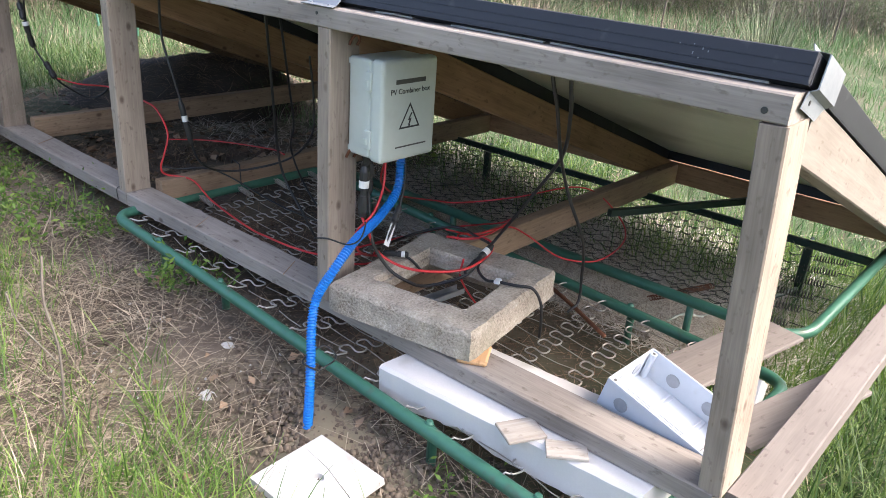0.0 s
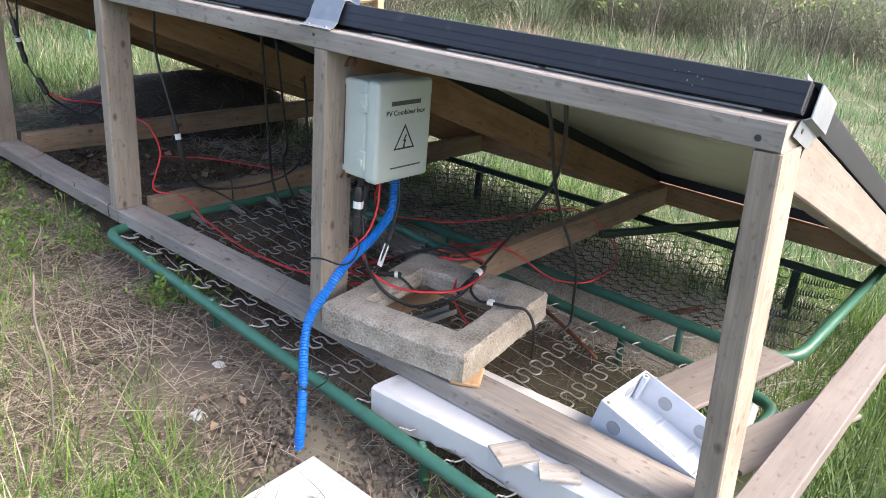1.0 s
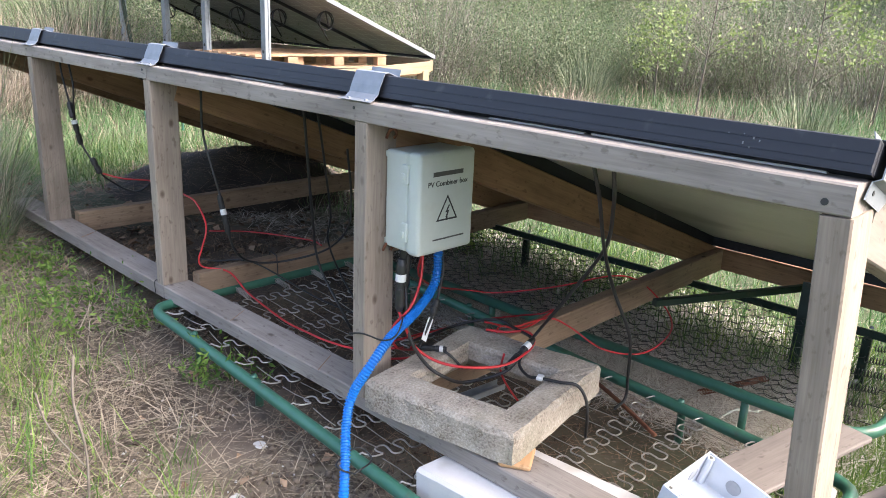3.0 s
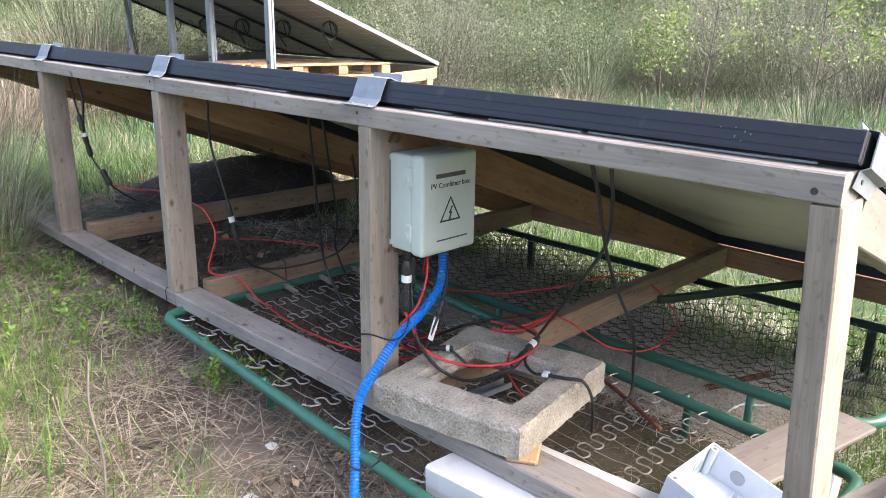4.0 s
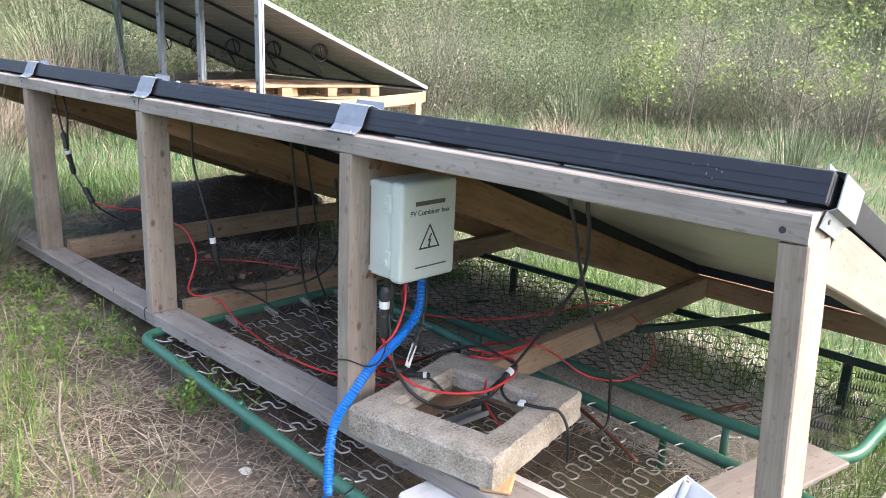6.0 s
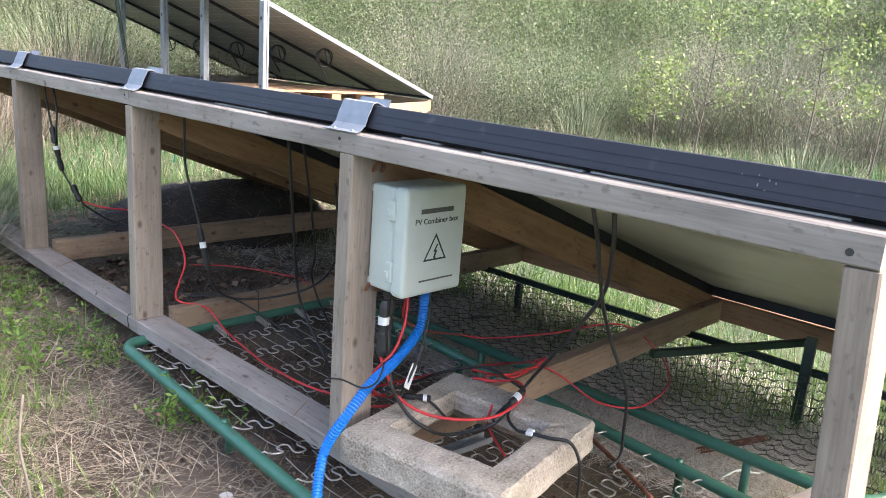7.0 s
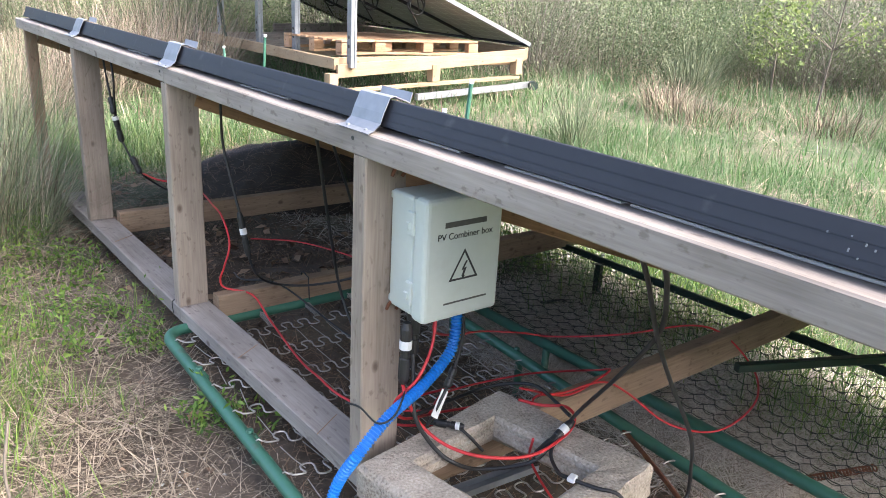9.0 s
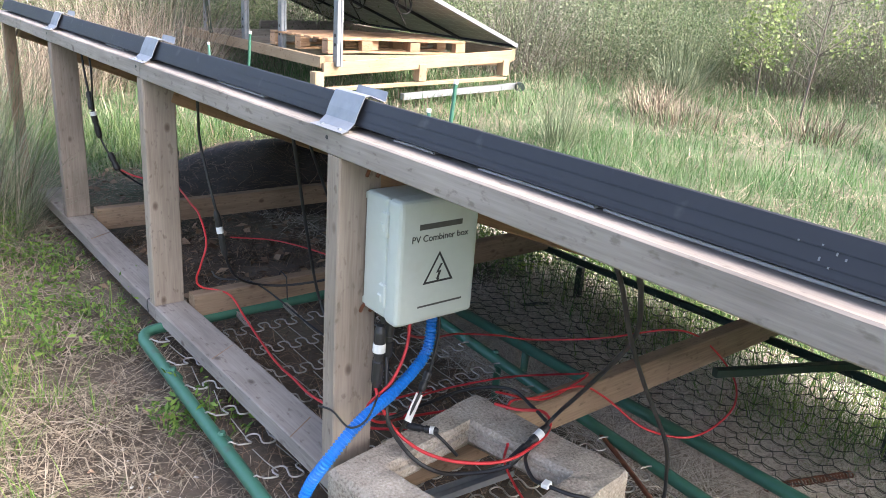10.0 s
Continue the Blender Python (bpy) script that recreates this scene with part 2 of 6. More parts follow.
M_GRASS = leafy("fresh_grass", [(0.042, 0.11, 0.03), (0.073, 0.165, 0.05), (0.115, 0.215, 0.075), (0.195, 0.26, 0.14)])
M_LUSH = leafy("lush_grass", [(0.026, 0.065, 0.01), (0.05, 0.105, 0.02), (0.08, 0.145, 0.032), (0.13, 0.185, 0.055)])
M_LEAF = leafy("spring_leaves", [(0.085, 0.135, 0.048), (0.15, 0.21, 0.085), (0.225, 0.29, 0.135)])
M_SPRING = leafy("bright_spring_leaves", [(0.12, 0.18, 0.05), (0.20, 0.27, 0.085), (0.29, 0.355, 0.135)])
M_DULL_LEAF = leafy("dull_leaves", [(0.07, 0.10, 0.05), (0.13, 0.165, 0.085), (0.22, 0.25, 0.15)])
M_WEED = leafy("weed_leaves", [(0.06, 0.13, 0.02), (0.12, 0.22, 0.035), (0.20, 0.30, 0.06)])
M_TWIG = material("grey_twigs", [(0.14, 0.12, 0.10), (0.24, 0.21, 0.18), (0.34, 0.31, 0.27)], 6, rough=0.9, bump=0, island=True)
M_BARK = material("dark_bark", [(0.07, 0.06, 0.05), (0.13, 0.11, 0.09), (0.19, 0.165, 0.14)], 9, rough=0.9, bump=0.3)
M_BROOM = material("broom_twigs", [(0.06, 0.085, 0.04), (0.13, 0.165, 0.09), (0.23, 0.255, 0.16)], 6, rough=0.8, bump=0, island=True)


# ---- helpers for building ----
PLACE = {}


def thing(name, at, label, category, group="", kind=""):
    ob = new(name)
    ob.location = at
    PLACE[ob] = Matrix.Translation(at)
    return tagged(ob, label, category, group, kind)


def link(name, me, mat, parent=None, label="", at=None):
    """A mesh object at the world pose at, under parent if there is one."""
    ob = new(name, me)
    if mat and not me.materials:
        me.materials.append(mat)
    at = at or Matrix()
    PLACE[ob] = at
    if parent:
        ob.parent = parent
        ob.matrix_parent_inverse = PLACE[parent].inverted()
    ob.matrix_basis = at
    return tagged(ob, label)


def part(name, bm, mat, parent, label="", at=None, smooth=False):
    me = bpy.data.meshes.new(name)
    bm.normal_update()
    bm.to_mesh(me)
    bm.free()
    for p in me.polygons:
        p.use_smooth = smooth
    return link(name, me, mat, parent, label, at)


def box_bm(size, bevel=0.003, centre=(0, 0, 0), segments=1, bm=None):
    bm = bm or bmesh.new()
    made = bmesh.ops.create_cube(bm, size=1.0)["verts"]
    for v in made:
        v.co = Vector((v.co.x * size[0] + centre[0], v.co.y * size[1] + centre[1], v.co.z * size[2] + centre[2]))
    if bevel:
        edges = list({e for v in made for e in v.link_edges})
        bmesh.ops.bevel(bm, geom=edges, offset=bevel, segments=segments, affect="EDGES", profile=0.5)
    return bm


def axes(origin, xdir, zdir):
    """A pose whose x runs along xdir and whose z leans to zdir."""
    x = Vector(xdir).normalized()
    y = Vector(zdir).cross(x).normalized()
    z = x.cross(y)
    m = Matrix((x, y, z)).transposed().to_4x4()
    m.translation = origin
    return m


def timber(name, a, b, wide, high, mat, parent, label="", up=(0, 0, 1), bevel=0.003):
    """A board from a to b (ends of its centre line); wide is level, high goes up."""
    a, b = Vector(a), Vector(b)
    long = (b - a).length
    bm = bmesh.new()
    n = max(2, int(long / 0.12))
    ring = []
    rnd = random.Random(hash((round(a.x, 3), round(a.y, 3), round(b.x, 3))) % 9999)
    c = bevel
    prof = [(-wide / 2 + c, -high / 2), (wide / 2 - c, -high / 2), (wide / 2, -high / 2 + c), (wide / 2, high / 2 - c),
            (wide / 2 - c, high / 2), (-wide / 2 + c, high / 2), (-wide / 2, high / 2 - c), (-wide / 2, -high / 2 + c)]
    for i in range(n + 1):
        x = -long / 2 + long * i / n
        jy, jz = rnd.uniform(-0.0007, 0.0007), rnd.uniform(-0.0007, 0.0007)
        ring.append([bm.verts.new((x, y + jy, z + jz)) for y, z in prof])
    for p, q in zip(ring, ring[1:]):
        for k in range(8):
            bm.faces.new((p[k], p[(k + 1) % 8], q[(k + 1) % 8], q[k]))
    bm.faces.new(ring[0][::-1])
    bm.faces.new(ring[-1])
    bmesh.ops.recalc_face_normals(bm, faces=bm.faces)
    return part(name, bm, mat, parent, label, axes((a + b) / 2, b - a, up))


def smooth_path(points, step=8):
    """A Catmull-Rom line through the points."""
    p = [Vector(q) for q in points]
    p = [2 * p[0] - p[1]] + p + [2 * p[-1] - p[-2]]
    out = []
    for i in range(1, len(p) - 2):
        for k in range(step):
            t = k / step
            a, b, c, d = p[i - 1], p[i], p[i + 1], p[i + 2]
            out.append(0.5 * (2 * b + (c - a) * t + (2 * a - 5 * b + 4 * c - d) * t * t + (3 * b - a - 3 * c + d) * t ** 3))
    return out + [p[-2]]


def sweep(bm, path, radius, sides=8, caps=True):
    """A tube along a path; radius may be a function of the index."""
    path = [Vector(q) for q in path]
    side = None
    rings = []
    for i, q in enumerate(path):
        d = (path[min(i + 1, len(path) - 1)] - path[max(i - 1, 0)]).normalized()
        if side is None:
            side = d.orthogonal().normalized()
        side = (side - d * side.dot(d)).normalized()
        up = d.cross(side)
        r = radius(i) if callable(radius) else radius
        rings.append([bm.verts.new(q + (side * math.cos(k * math.tau / sides) + up * math.sin(k * math.tau / sides)) * r) for k in range(sides)])
    for a, b in zip(rings, rings[1:]):
        for k in range(sides):
            bm.faces.new((a[k], a[(k + 1) % sides], b[(k + 1) % sides], b[k]))
    if caps:
        bm.faces.new(rings[0][::-1])
        bm.faces.new(rings[-1])
    return bm


def tube(name, points, radius, mat, parent=None, label="", sides=8, step=8, straight=False):
    bm = sweep(bmesh.new(), points if straight else smooth_path(points, step), radius, sides)
    return part(name, bm, mat, parent, label, smooth=True)


def lathe(name, a, b, profile, mat, parent=None, label="", sides=14):
    """A turned piece from a to b: profile holds (share of the length, radius)."""
    a, b = Vector(a), Vector(b)
    rs = [r for _, r in profile]
    bm = sweep(bmesh.new(), [a + (b - a) * s for s, _ in profile], lambda i: rs[i], sides)
    return part(name, bm, mat, parent, label, smooth=False)


def arrays(name, verts, tris, mat, label, category, smooth=False):
    """One mesh of kind stuff from numpy arrays."""
    me = bpy.data.meshes.new(name)
    me.vertices.add(len(verts))
    me.vertices.foreach_set("co", np.ascontiguousarray(verts, dtype=np.float32).ravel())
    me.loops.add(tris.size)
    me.loops.foreach_set("vertex_index", np.ascontiguousarray(tris, dtype=np.int32).ravel())
    me.polygons.add(len(tris))
    me.polygons.foreach_set("loop_start", np.arange(0, tris.size, 3, dtype=np.int32))
    me.update(calc_edges=True)
    me.materials.append(mat)
    ob = new(name, me)
    return tagged(ob, label, category, kind="stuff") if label else ob


def lift(x, y):
    """The ground's height."""
    x, y = np.asarray(x, float), np.asarray(y, float)
    z = -0.085 + 0.042 * np.clip(y, -3, 1.6) + 0.006 * np.clip(y - 1.6, 0, 8)
    z = z - 0.05 * np.clip(x, 0, 2) + 0.012 * np.clip(x - 2, 0, 6) + 0.03 * np.clip(-x - 0.5, 0, 3)
    far = np.hypot(x, y)
    z = z + 0.22 * np.clip(far - 11, 0, 14) + 0.02 * np.clip(far - 25, 0, 60)
    z = z + 0.012 * np.sin(3.1 * x + 1.3) * np.sin(2.7 * y) + 0.05 * np.sin(0.9 * x) * np.cos(0.7 * y + 1) * np.clip(far - 3, 0, 1)
    return z


def blades(rng, x, y, length, width, lean, curl, segs=3, sink=0.0, heading=None, z=None):
    """Tapering blades rooted on the ground: vertices and triangles."""
    k = len(x)
    z = lift(x, y) - sink if z is None else z
    h = rng.uniform(0, math.tau, k) if heading is None else heading
    out = np.stack([np.cos(h), np.sin(h), np.zeros(k)], 1)
    twist = h + math.pi / 2 + rng.uniform(-0.5, 0.5, k)
    side = np.stack([np.cos(twist), np.sin(twist), np.zeros(k)], 1)
    p = np.stack([x, y, z], 1)
    rows = []
    for i in range(segs + 1):
        s = i / segs
        w = (width * (1 - s) ** 0.7)[:, None] * 0.5
        if i < segs:
            rows += [p - side * w, p + side * w]
        else:
            rows += [p]
        a = lean + curl * (s + 0.5 / segs)
        step = (length / segs)[:, None]
        p = p + out * (np.sin(a)[:, None] * step) + np.array([0, 0, 1.0]) * (np.cos(a)[:, None] * step)
    n = 2 * segs + 1
    verts = np.stack(rows, 1).reshape(-1, 3)
    tri = []
    for i in range(segs - 1):
        a = 2 * i
        tri += [(a, a + 1, a + 3), (a, a + 3, a + 2)]
    tri += [(2 * segs - 2, 2 * segs - 1, 2 * segs)]
    tris = (np.array(tri)[None] + (np.arange(k) * n)[:, None, None]).reshape(-1, 3)
    return verts, tris


def stack(parts):
    v, t, base = [], [], 0
    for a, b in parts:
        v.append(a)
        t.append(b + base)
        base += len(a)
    return np.concatenate(v), np.concatenate(t)


# ---- ground ----
def make_ground():
    near = np.arange(-2.4, 3.2, 0.035)
    xs = np.concatenate([-np.geomspace(400, 2.6, 26), near, np.geomspace(3.3, 400, 60)])
    ys = np.concatenate([-np.geomspace(400, 2.2, 22), np.arange(-2.0, 3.6, 0.035), np.geomspace(3.7, 400, 60)])
    gx, gy = np.meshgrid(xs, ys, indexing="ij")
    z = lift(gx, gy)
    rng = np.random.default_rng(3)
    rough = np.zeros_like(z)
    for f, a in ((5, 0.008), (11, 0.006), (23, 0.004), (41, 0.003)):
        for _ in range(3):
            d = rng.uniform(0, math.tau)
            rough += a * np.sin(f * (gx * math.cos(d) + gy * math.sin(d)) + rng.uniform(0, 6)) * np.sin(0.7 * f * (gy * math.cos(d) - gx * math.sin(d)))
    close = np.clip(4 - np.hypot(gx, gy), 0, 1)
    z = z + (rough * 0.7 + rng.uniform(-0.003, 0.003, z.shape)) * close
    verts = np.stack([gx, gy, z], -1).reshape(-1, 3)
    a, b = len(xs), len(ys)
    i, j = np.meshgrid(np.arange(a - 1), np.arange(b - 1), indexing="ij")
    q = (i * b + j).ravel()
    tris = np.concatenate([np.stack([q, q + b, q + b + 1], 1), np.stack([q, q + b + 1, q + 1], 1)])
    ob = arrays("ground", verts, tris, M_SOIL, "", "")
    ob.data.polygons.foreach_set("use_smooth", [True] * len(ob.data.polygons))
    tagged(ob, "brown soil with straw and short grass, rising to a bank", "ground", kind="structure")


make_ground()

# ---- timber rack that carries the panels ----
POSTS = (-1.037, -0.022, 1.028, 2.058, 3.085)
SLOPE = 0.374
TILT_DIR = Vector((1, 0, -SLOPE)).normalized()
TILT_UP = Vector((SLOPE, 0, 1)).normalized()


def under(x):
    """Height of the panels' underside."""
    return 0.840 - SLOPE * (x - 0.03)


rack = thing("panel_rack", (0.9, 1.0, 0.0), "weathered timber rack of posts, beams and rafters under solar panels", "rack")
timber("top_beam", (0.046, -1.056, 0.805), (0.046, 1.02, 0.805), 0.092, 0.046, M_GREY_WOOD, rack, "grey weathered front beam")
timber("top_beam", (0.046, 1.024, 0.806), (0.046, 3.13, 0.806), 0.092, 0.045, M_GREY_WOOD, rack, "grey weathered front beam")
timber("bottom_beam", (0.08, -1.075, 0.077), (0.047, 1.0, 0.077), 0.098, 0.046, M_GREY_WOOD, rack, "grey weathered sill beam")
timber("bottom_beam", (0.047, 1.004, 0.076), (0.047, 2.52, 0.076), 0.098, 0.046, M_GREY_WOOD, rack, "grey weathered sill beam")
for y in POSTS:
    lean = (0.034, -0.03) if y < -1 else (0, 0)
    if y > 3:
        timber("post", (0.05, y, float(lift(0.05, y)) - 0.03), (0.05, y, 0.782), 0.04, 0.05, M_TIE_WOOD, rack, "slim brown end post", up=(1, 0, 0))
    else:
        timber("post", (0.046 + lean[0], y + lean[1], 0.1), (0.046, y, 0.782), 0.045, 0.092, M_POST_WOOD, rack, up=(1, 0, 0))
for k, y in enumerate(POSTS):
    a = Vector((0.094, y, under(0.094) - 0.052 * 1.067))
    b = Vector((1.905, y, under(1.905) - 0.052 * 1.067))
    timber("rafter", a, b, 0.045, 0.098, M_DIMMED_PALE_WOOD if k == 0 else M_BROWN_WOOD, rack, "pale sawn outer rafter" if k == 0 else "", up=TILT_UP)
    if 0 < k < 4:
        timber("tie_beam", (0.1, y - 0.061 + (0.02 if k == 1 else 0), 0.09), (1.905, y - 0.061 + (0.02 if k == 1 else 0), 0.082), 0.045, 0.09, M_TIE_WOOD, rack)
timber("tie_beam", (0.06, -1.130, 0.075), (2.0, -1.12, 0.075), 0.082, 0.05, M_DIMMED_BOARD, rack, "pale pinkish side board")
timber("rear_beam", (1.93, -1.06, 0.084), (1.93, 1.03, 0.084), 0.045, 0.085, M_BROWN_WOOD, rack)
timber("rear_beam", (1.93, 1.034, 0.084), (1.93, 3.1, 0.084), 0.045, 0.085, M_BROWN_WOOD, rack)
# White strips added in place of the bright slits between beam and panels.
for ya, yb in ((-1.0, -0.60), (-0.585, -0.36), (-0.25, -0.14), (0.35, 0.6), (1.3, 1.5)):
    timber("packing_strip", (0.053, ya, 0.8302), (0.053, yb, 0.8302), 0.012, 0.004, M_PLATE, rack, "thin white strip added for the bright gap under the panel edge", bevel=0.001)
for y in (-1.019, 0.0, 1.05, 2.08):
    lathe("bolt_hole", (-0.0012, y, 0.812 if y > -1 else 0.799), (0.004, y, 0.812 if y > -1 else 0.799), [(0, 0.0052 if y < -1 else 0.004), (1, 0.0052 if y < -1 else 0.004)], M_INK, rack, "small dark bolt hole")


for y in (0.62, 0.18, 1.75):
    part("saw_mark", box_bm((0.094, 0.0025, 0.0012), 0, (0, 0, 0)), M_BROWN_WOOD, rack, "dark saw mark across the sill beam", at=pose(0.05, y, 0.1003, 0, 0, 32))


# ---- panels ----
def solar_panel(y0, wide, tilt_at, long, label, deep=0.05, group="panels on the rack", cells=False, pale=False):
    """A framed panel whose high edge starts at tilt_at; wide along y."""
    base = axes(tilt_at, TILT_DIR, TILT_UP)
    top = thing("solar_panel", tilt_at, label, "solar panel", group)
    m = base
    w = wide - 0.012

    def rail(name, x0, x1, ya, yb):
        bm = box_bm((x1 - x0, yb - ya, deep), 0.002, ((x0 + x1) / 2, (ya + yb) / 2, deep / 2))
        return bm

    for name, q in (("frame_rail", (0, 0.012, 0, w)), ("frame_rail", (long - 0.012, long, 0, w)),
                    ("frame_side", (0.012, long - 0.012, 0, 0.012)), ("frame_side", (0.012, long - 0.012, w - 0.012, w))):
        bm = rail(name, *q)
        if name == "frame_rail" and q[0] == 0:
            for zz in (0.013, 0.030):
                box_bm((0.0012, w - 0.004, 0.001), 0, (-0.0002, w / 2, zz), bm=bm)
        flange = (q[0], q[1] + 0.02, q[2], q[3]) if q[0] == 0 and name == "frame_rail" else q
        box_bm((flange[1] - flange[0], flange[3] - flange[2], 0.003), 0, ((flange[0] + flange[1]) / 2, (flange[2] + flange[3]) / 2, 0.0015), bm=bm)
        part(name, bm, M_ZINC if pale and name == "frame_side" and q[2] == 0 else M_BLACK_ALU, top, at=m)
    part("backsheet", box_bm((long - 0.024, w - 0.024, 0.004), 0, (long / 2, w / 2, deep - 0.011)), M_CELLBACK if cells else M_BACKSHEET, top, "pale stained backsheet" if not cells else "dark cells with pale grid lines", at=m)
    part("glass", box_bm((long - 0.024, w - 0.024, 0.004), 0, (long / 2, w / 2, deep - 0.006)), M_GLASS, top, "dark glass face", at=m)
    part("junction_box", box_bm((0.07, 0.11, 0.02), 0.004, (0.2, w / 2, deep - 0.023)), M_BLACK, top, "black junction box", at=m)
    return top


def cell_back():
    m = material("cells_from_below", [(0.19, 0.195, 0.205), (0.28, 0.285, 0.29)], 3, rough=0.4, bump=0.0)
    n, l = m.node_tree.nodes, m.node_tree.links
    co = n.new("ShaderNodeTexCoord")
    br = n.new("ShaderNodeTexBrick")
    br.offset, br.squash = 0.0, 1.0
    br.inputs["Scale"].default_value = 1.0
    br.inputs["Brick Width"].default_value, br.inputs["Row Height"].default_value, br.inputs["Mortar Size"].default_value = 0.16, 0.16, 0.004
    l.new(co.outputs["Object"], br.inputs["Vector"])
    br.inputs["Mortar"].default_value = (0.50, 0.51, 0.52, 1)
    src = n["Principled BSDF"].inputs["Base Color"].links[0].from_socket
    l.new(src, br.inputs["Color1"])
    l.new(src, br.inputs["Color2"])
    l.new(br.outputs["Color"], n["Principled BSDF"].inputs["Base Color"])
    return m


M_CELLBACK = cell_back()
JOINTS = (-1.068, -0.006, 1.03, 2.06, 3.09)
for k in range(4):
    solar_panel(JOINTS[k], JOINTS[k + 1] - JOINTS[k], (0.03, JOINTS[k] + 0.006, under(0.03)), 2.03,
                "black-framed solar panel lying sloped on the timber rack")


M_KNOCK_GREY = material("chalk", [(0.10, 0.11, 0.12), (0.2, 0.21, 0.22)], 60, rough=0.8, bump=0)
first = [o for o in scene.collection.objects if o.name == "solar_panel"][0]
for dy, dz, hh in ((0.0, 0.030, 0.008), (0.012, 0.033, 0.010), (0.016, 0.018, 0.006), (0.030, 0.024, 0.012), (0.032, 0.038, 0.005), (0.062, 0.036, 0.006)):
    part("chalk_mark", box_bm((0.0006, 0.0018, hh * 0.35), 0, (-0.0016, 0.16 + dy * 0.8, dz - 0.006)), M_KNOCK_GREY, first, "pale scribbled marks", axes((0.03, JOINTS[0] + 0.006, under(0.03)), TILT_DIR, TILT_UP))


# ---- sheet metal clamps on the front edge ----
def clamp(y, label, wide=0.1, back=0.0):
    """A bent galvanised strip: foot on the beam, up over the panel edge, fin at the back."""
    z0 = 0.829
    prof = [(-0.008, z0 + 0.0015), (0.008, z0 + 0.004), (0.022, z0 + 0.016), (0.0285, z0 + 0.034), (0.042, z0 + 0.062), (0.052, z0 + 0.064), (0.085, z0 + 0.052), (0.090, z0 + 0.069)]
    bm = bmesh.new()
    t = 0.0016
    rows = []
    for i, (x, z) in enumerate(prof):
        flare = 0.006 if i == 0 else 0.0
        rows.append([bm.verts.new((x + back, s * (wide / 2 + flare), z - back * SLOPE)) for s in (-1, 1)] + [bm.verts.new((x + back + t * 0.3, s * (wide / 2 + flare), z - t - back * SLOPE)) for s in (-1, 1)])
    for a, b in zip(rows, rows[1:]):
        bm.faces.new((a[0], a[1], b[1], b[0]))
        bm.faces.new((a[2], b[2], b[3], a[3]))
        bm.faces.new((a[0], b[0], b[2], a[2]))
        bm.faces.new((a[1], a[3], b[3], b[1]))
    bm.faces.new((rows[0][0], rows[0][2], rows[0][3], rows[0][1]))
    bm.faces.new((rows[-1][0], rows[-1][1], rows[-1][3], rows[-1][2]))
    bmesh.ops.recalc_face_normals(bm, faces=bm.faces)
    c = thing("panel_clamp", (0, y, 0.829), label, "clamp", "clamps along the panel edge")
    part("bent_sheet", bm, M_ZINC, c, at=Matrix.Translation((0, y, 0)))
    for s in (() if back else (-0.03, 0.03)):
        lathe("screw", (0.004, y + s, z0 + 0.003), (0.004, y + s, z0 + 0.006), [(0, 0.004), (1, 0.003)], M_ZINC, c)
    return c


for y in (-0.006, 1.03, 2.06):
    clamp(y, "bent galvanised steel clamp over a panel joint")


def end_clamp():
    """A bent strip along the panel's side: drilled tab on the rafter, face, lip over the frame."""
    prof = [(-1.0625, -0.034), (-1.0625, -0.006), (-1.074, 0.0), (-1.074, 0.052), (-1.050, 0.054), (-1.046, 0.064)]
    bm = bmesh.new()
    rows = []
    for y, h in prof:
        rows.append([bm.verts.new((u, y + e, h + e * 0.3)) for e in (0, 0.002) for u in ((0.0, 0.085) if h < -0.01 else (0.012, 0.12))])
    for a, b in zip(rows, rows[1:]):
        bm.faces.new((a[0], a[1], b[1], b[0]))
        bm.faces.new((a[2], b[2], b[3], a[3]))
        bm.faces.new((a[0], b[0], b[2], a[2]))
        bm.faces.new((a[1], a[3], b[3], b[1]))
    bm.faces.new(rows[0])
    bm.faces.new((rows[-1][0], rows[-1][1], rows[-1][3], rows[-1][2]))
    bmesh.ops.recalc_face_normals(bm, faces=bm.faces)
    c = thing("panel_clamp", (0.05, -1.07, 0.83), "bent galvanised steel end clamp with a drilled tab", "clamp", "clamps along the panel edge")
    m = axes((0.034, 0, under(0.034)), TILT_DIR, TILT_UP)
    part("bent_sheet", bm, M_ZINC, c, at=m)
    lathe("hole", m @ Vector((0.03, -1.0622, -0.018)), m @ Vector((0.03, -1.0635, -0.018)), [(0, 0.004), (1, 0.004)], M_INK, c, "dark drilled hole")


end_clamp()


# ---- combiner box ----
def lettering(name, text, size, at, mat, parent, label=""):
    """Flat raised letters, readable towards -y, starting at the pose."""
    cu = bpy.data.curves.new(name, "FONT")
    cu.body, cu.size, cu.extrude, cu.align_x = text, size, 0.0004, "CENTER"
    ob = new(name, cu)
    bpy.context.view_layer.update()
    me = bpy.data.meshes.new_from_object(ob)
    bpy.data.objects.remove(ob)
    me.materials.clear()
    return link(name, me, mat, parent, label, at)


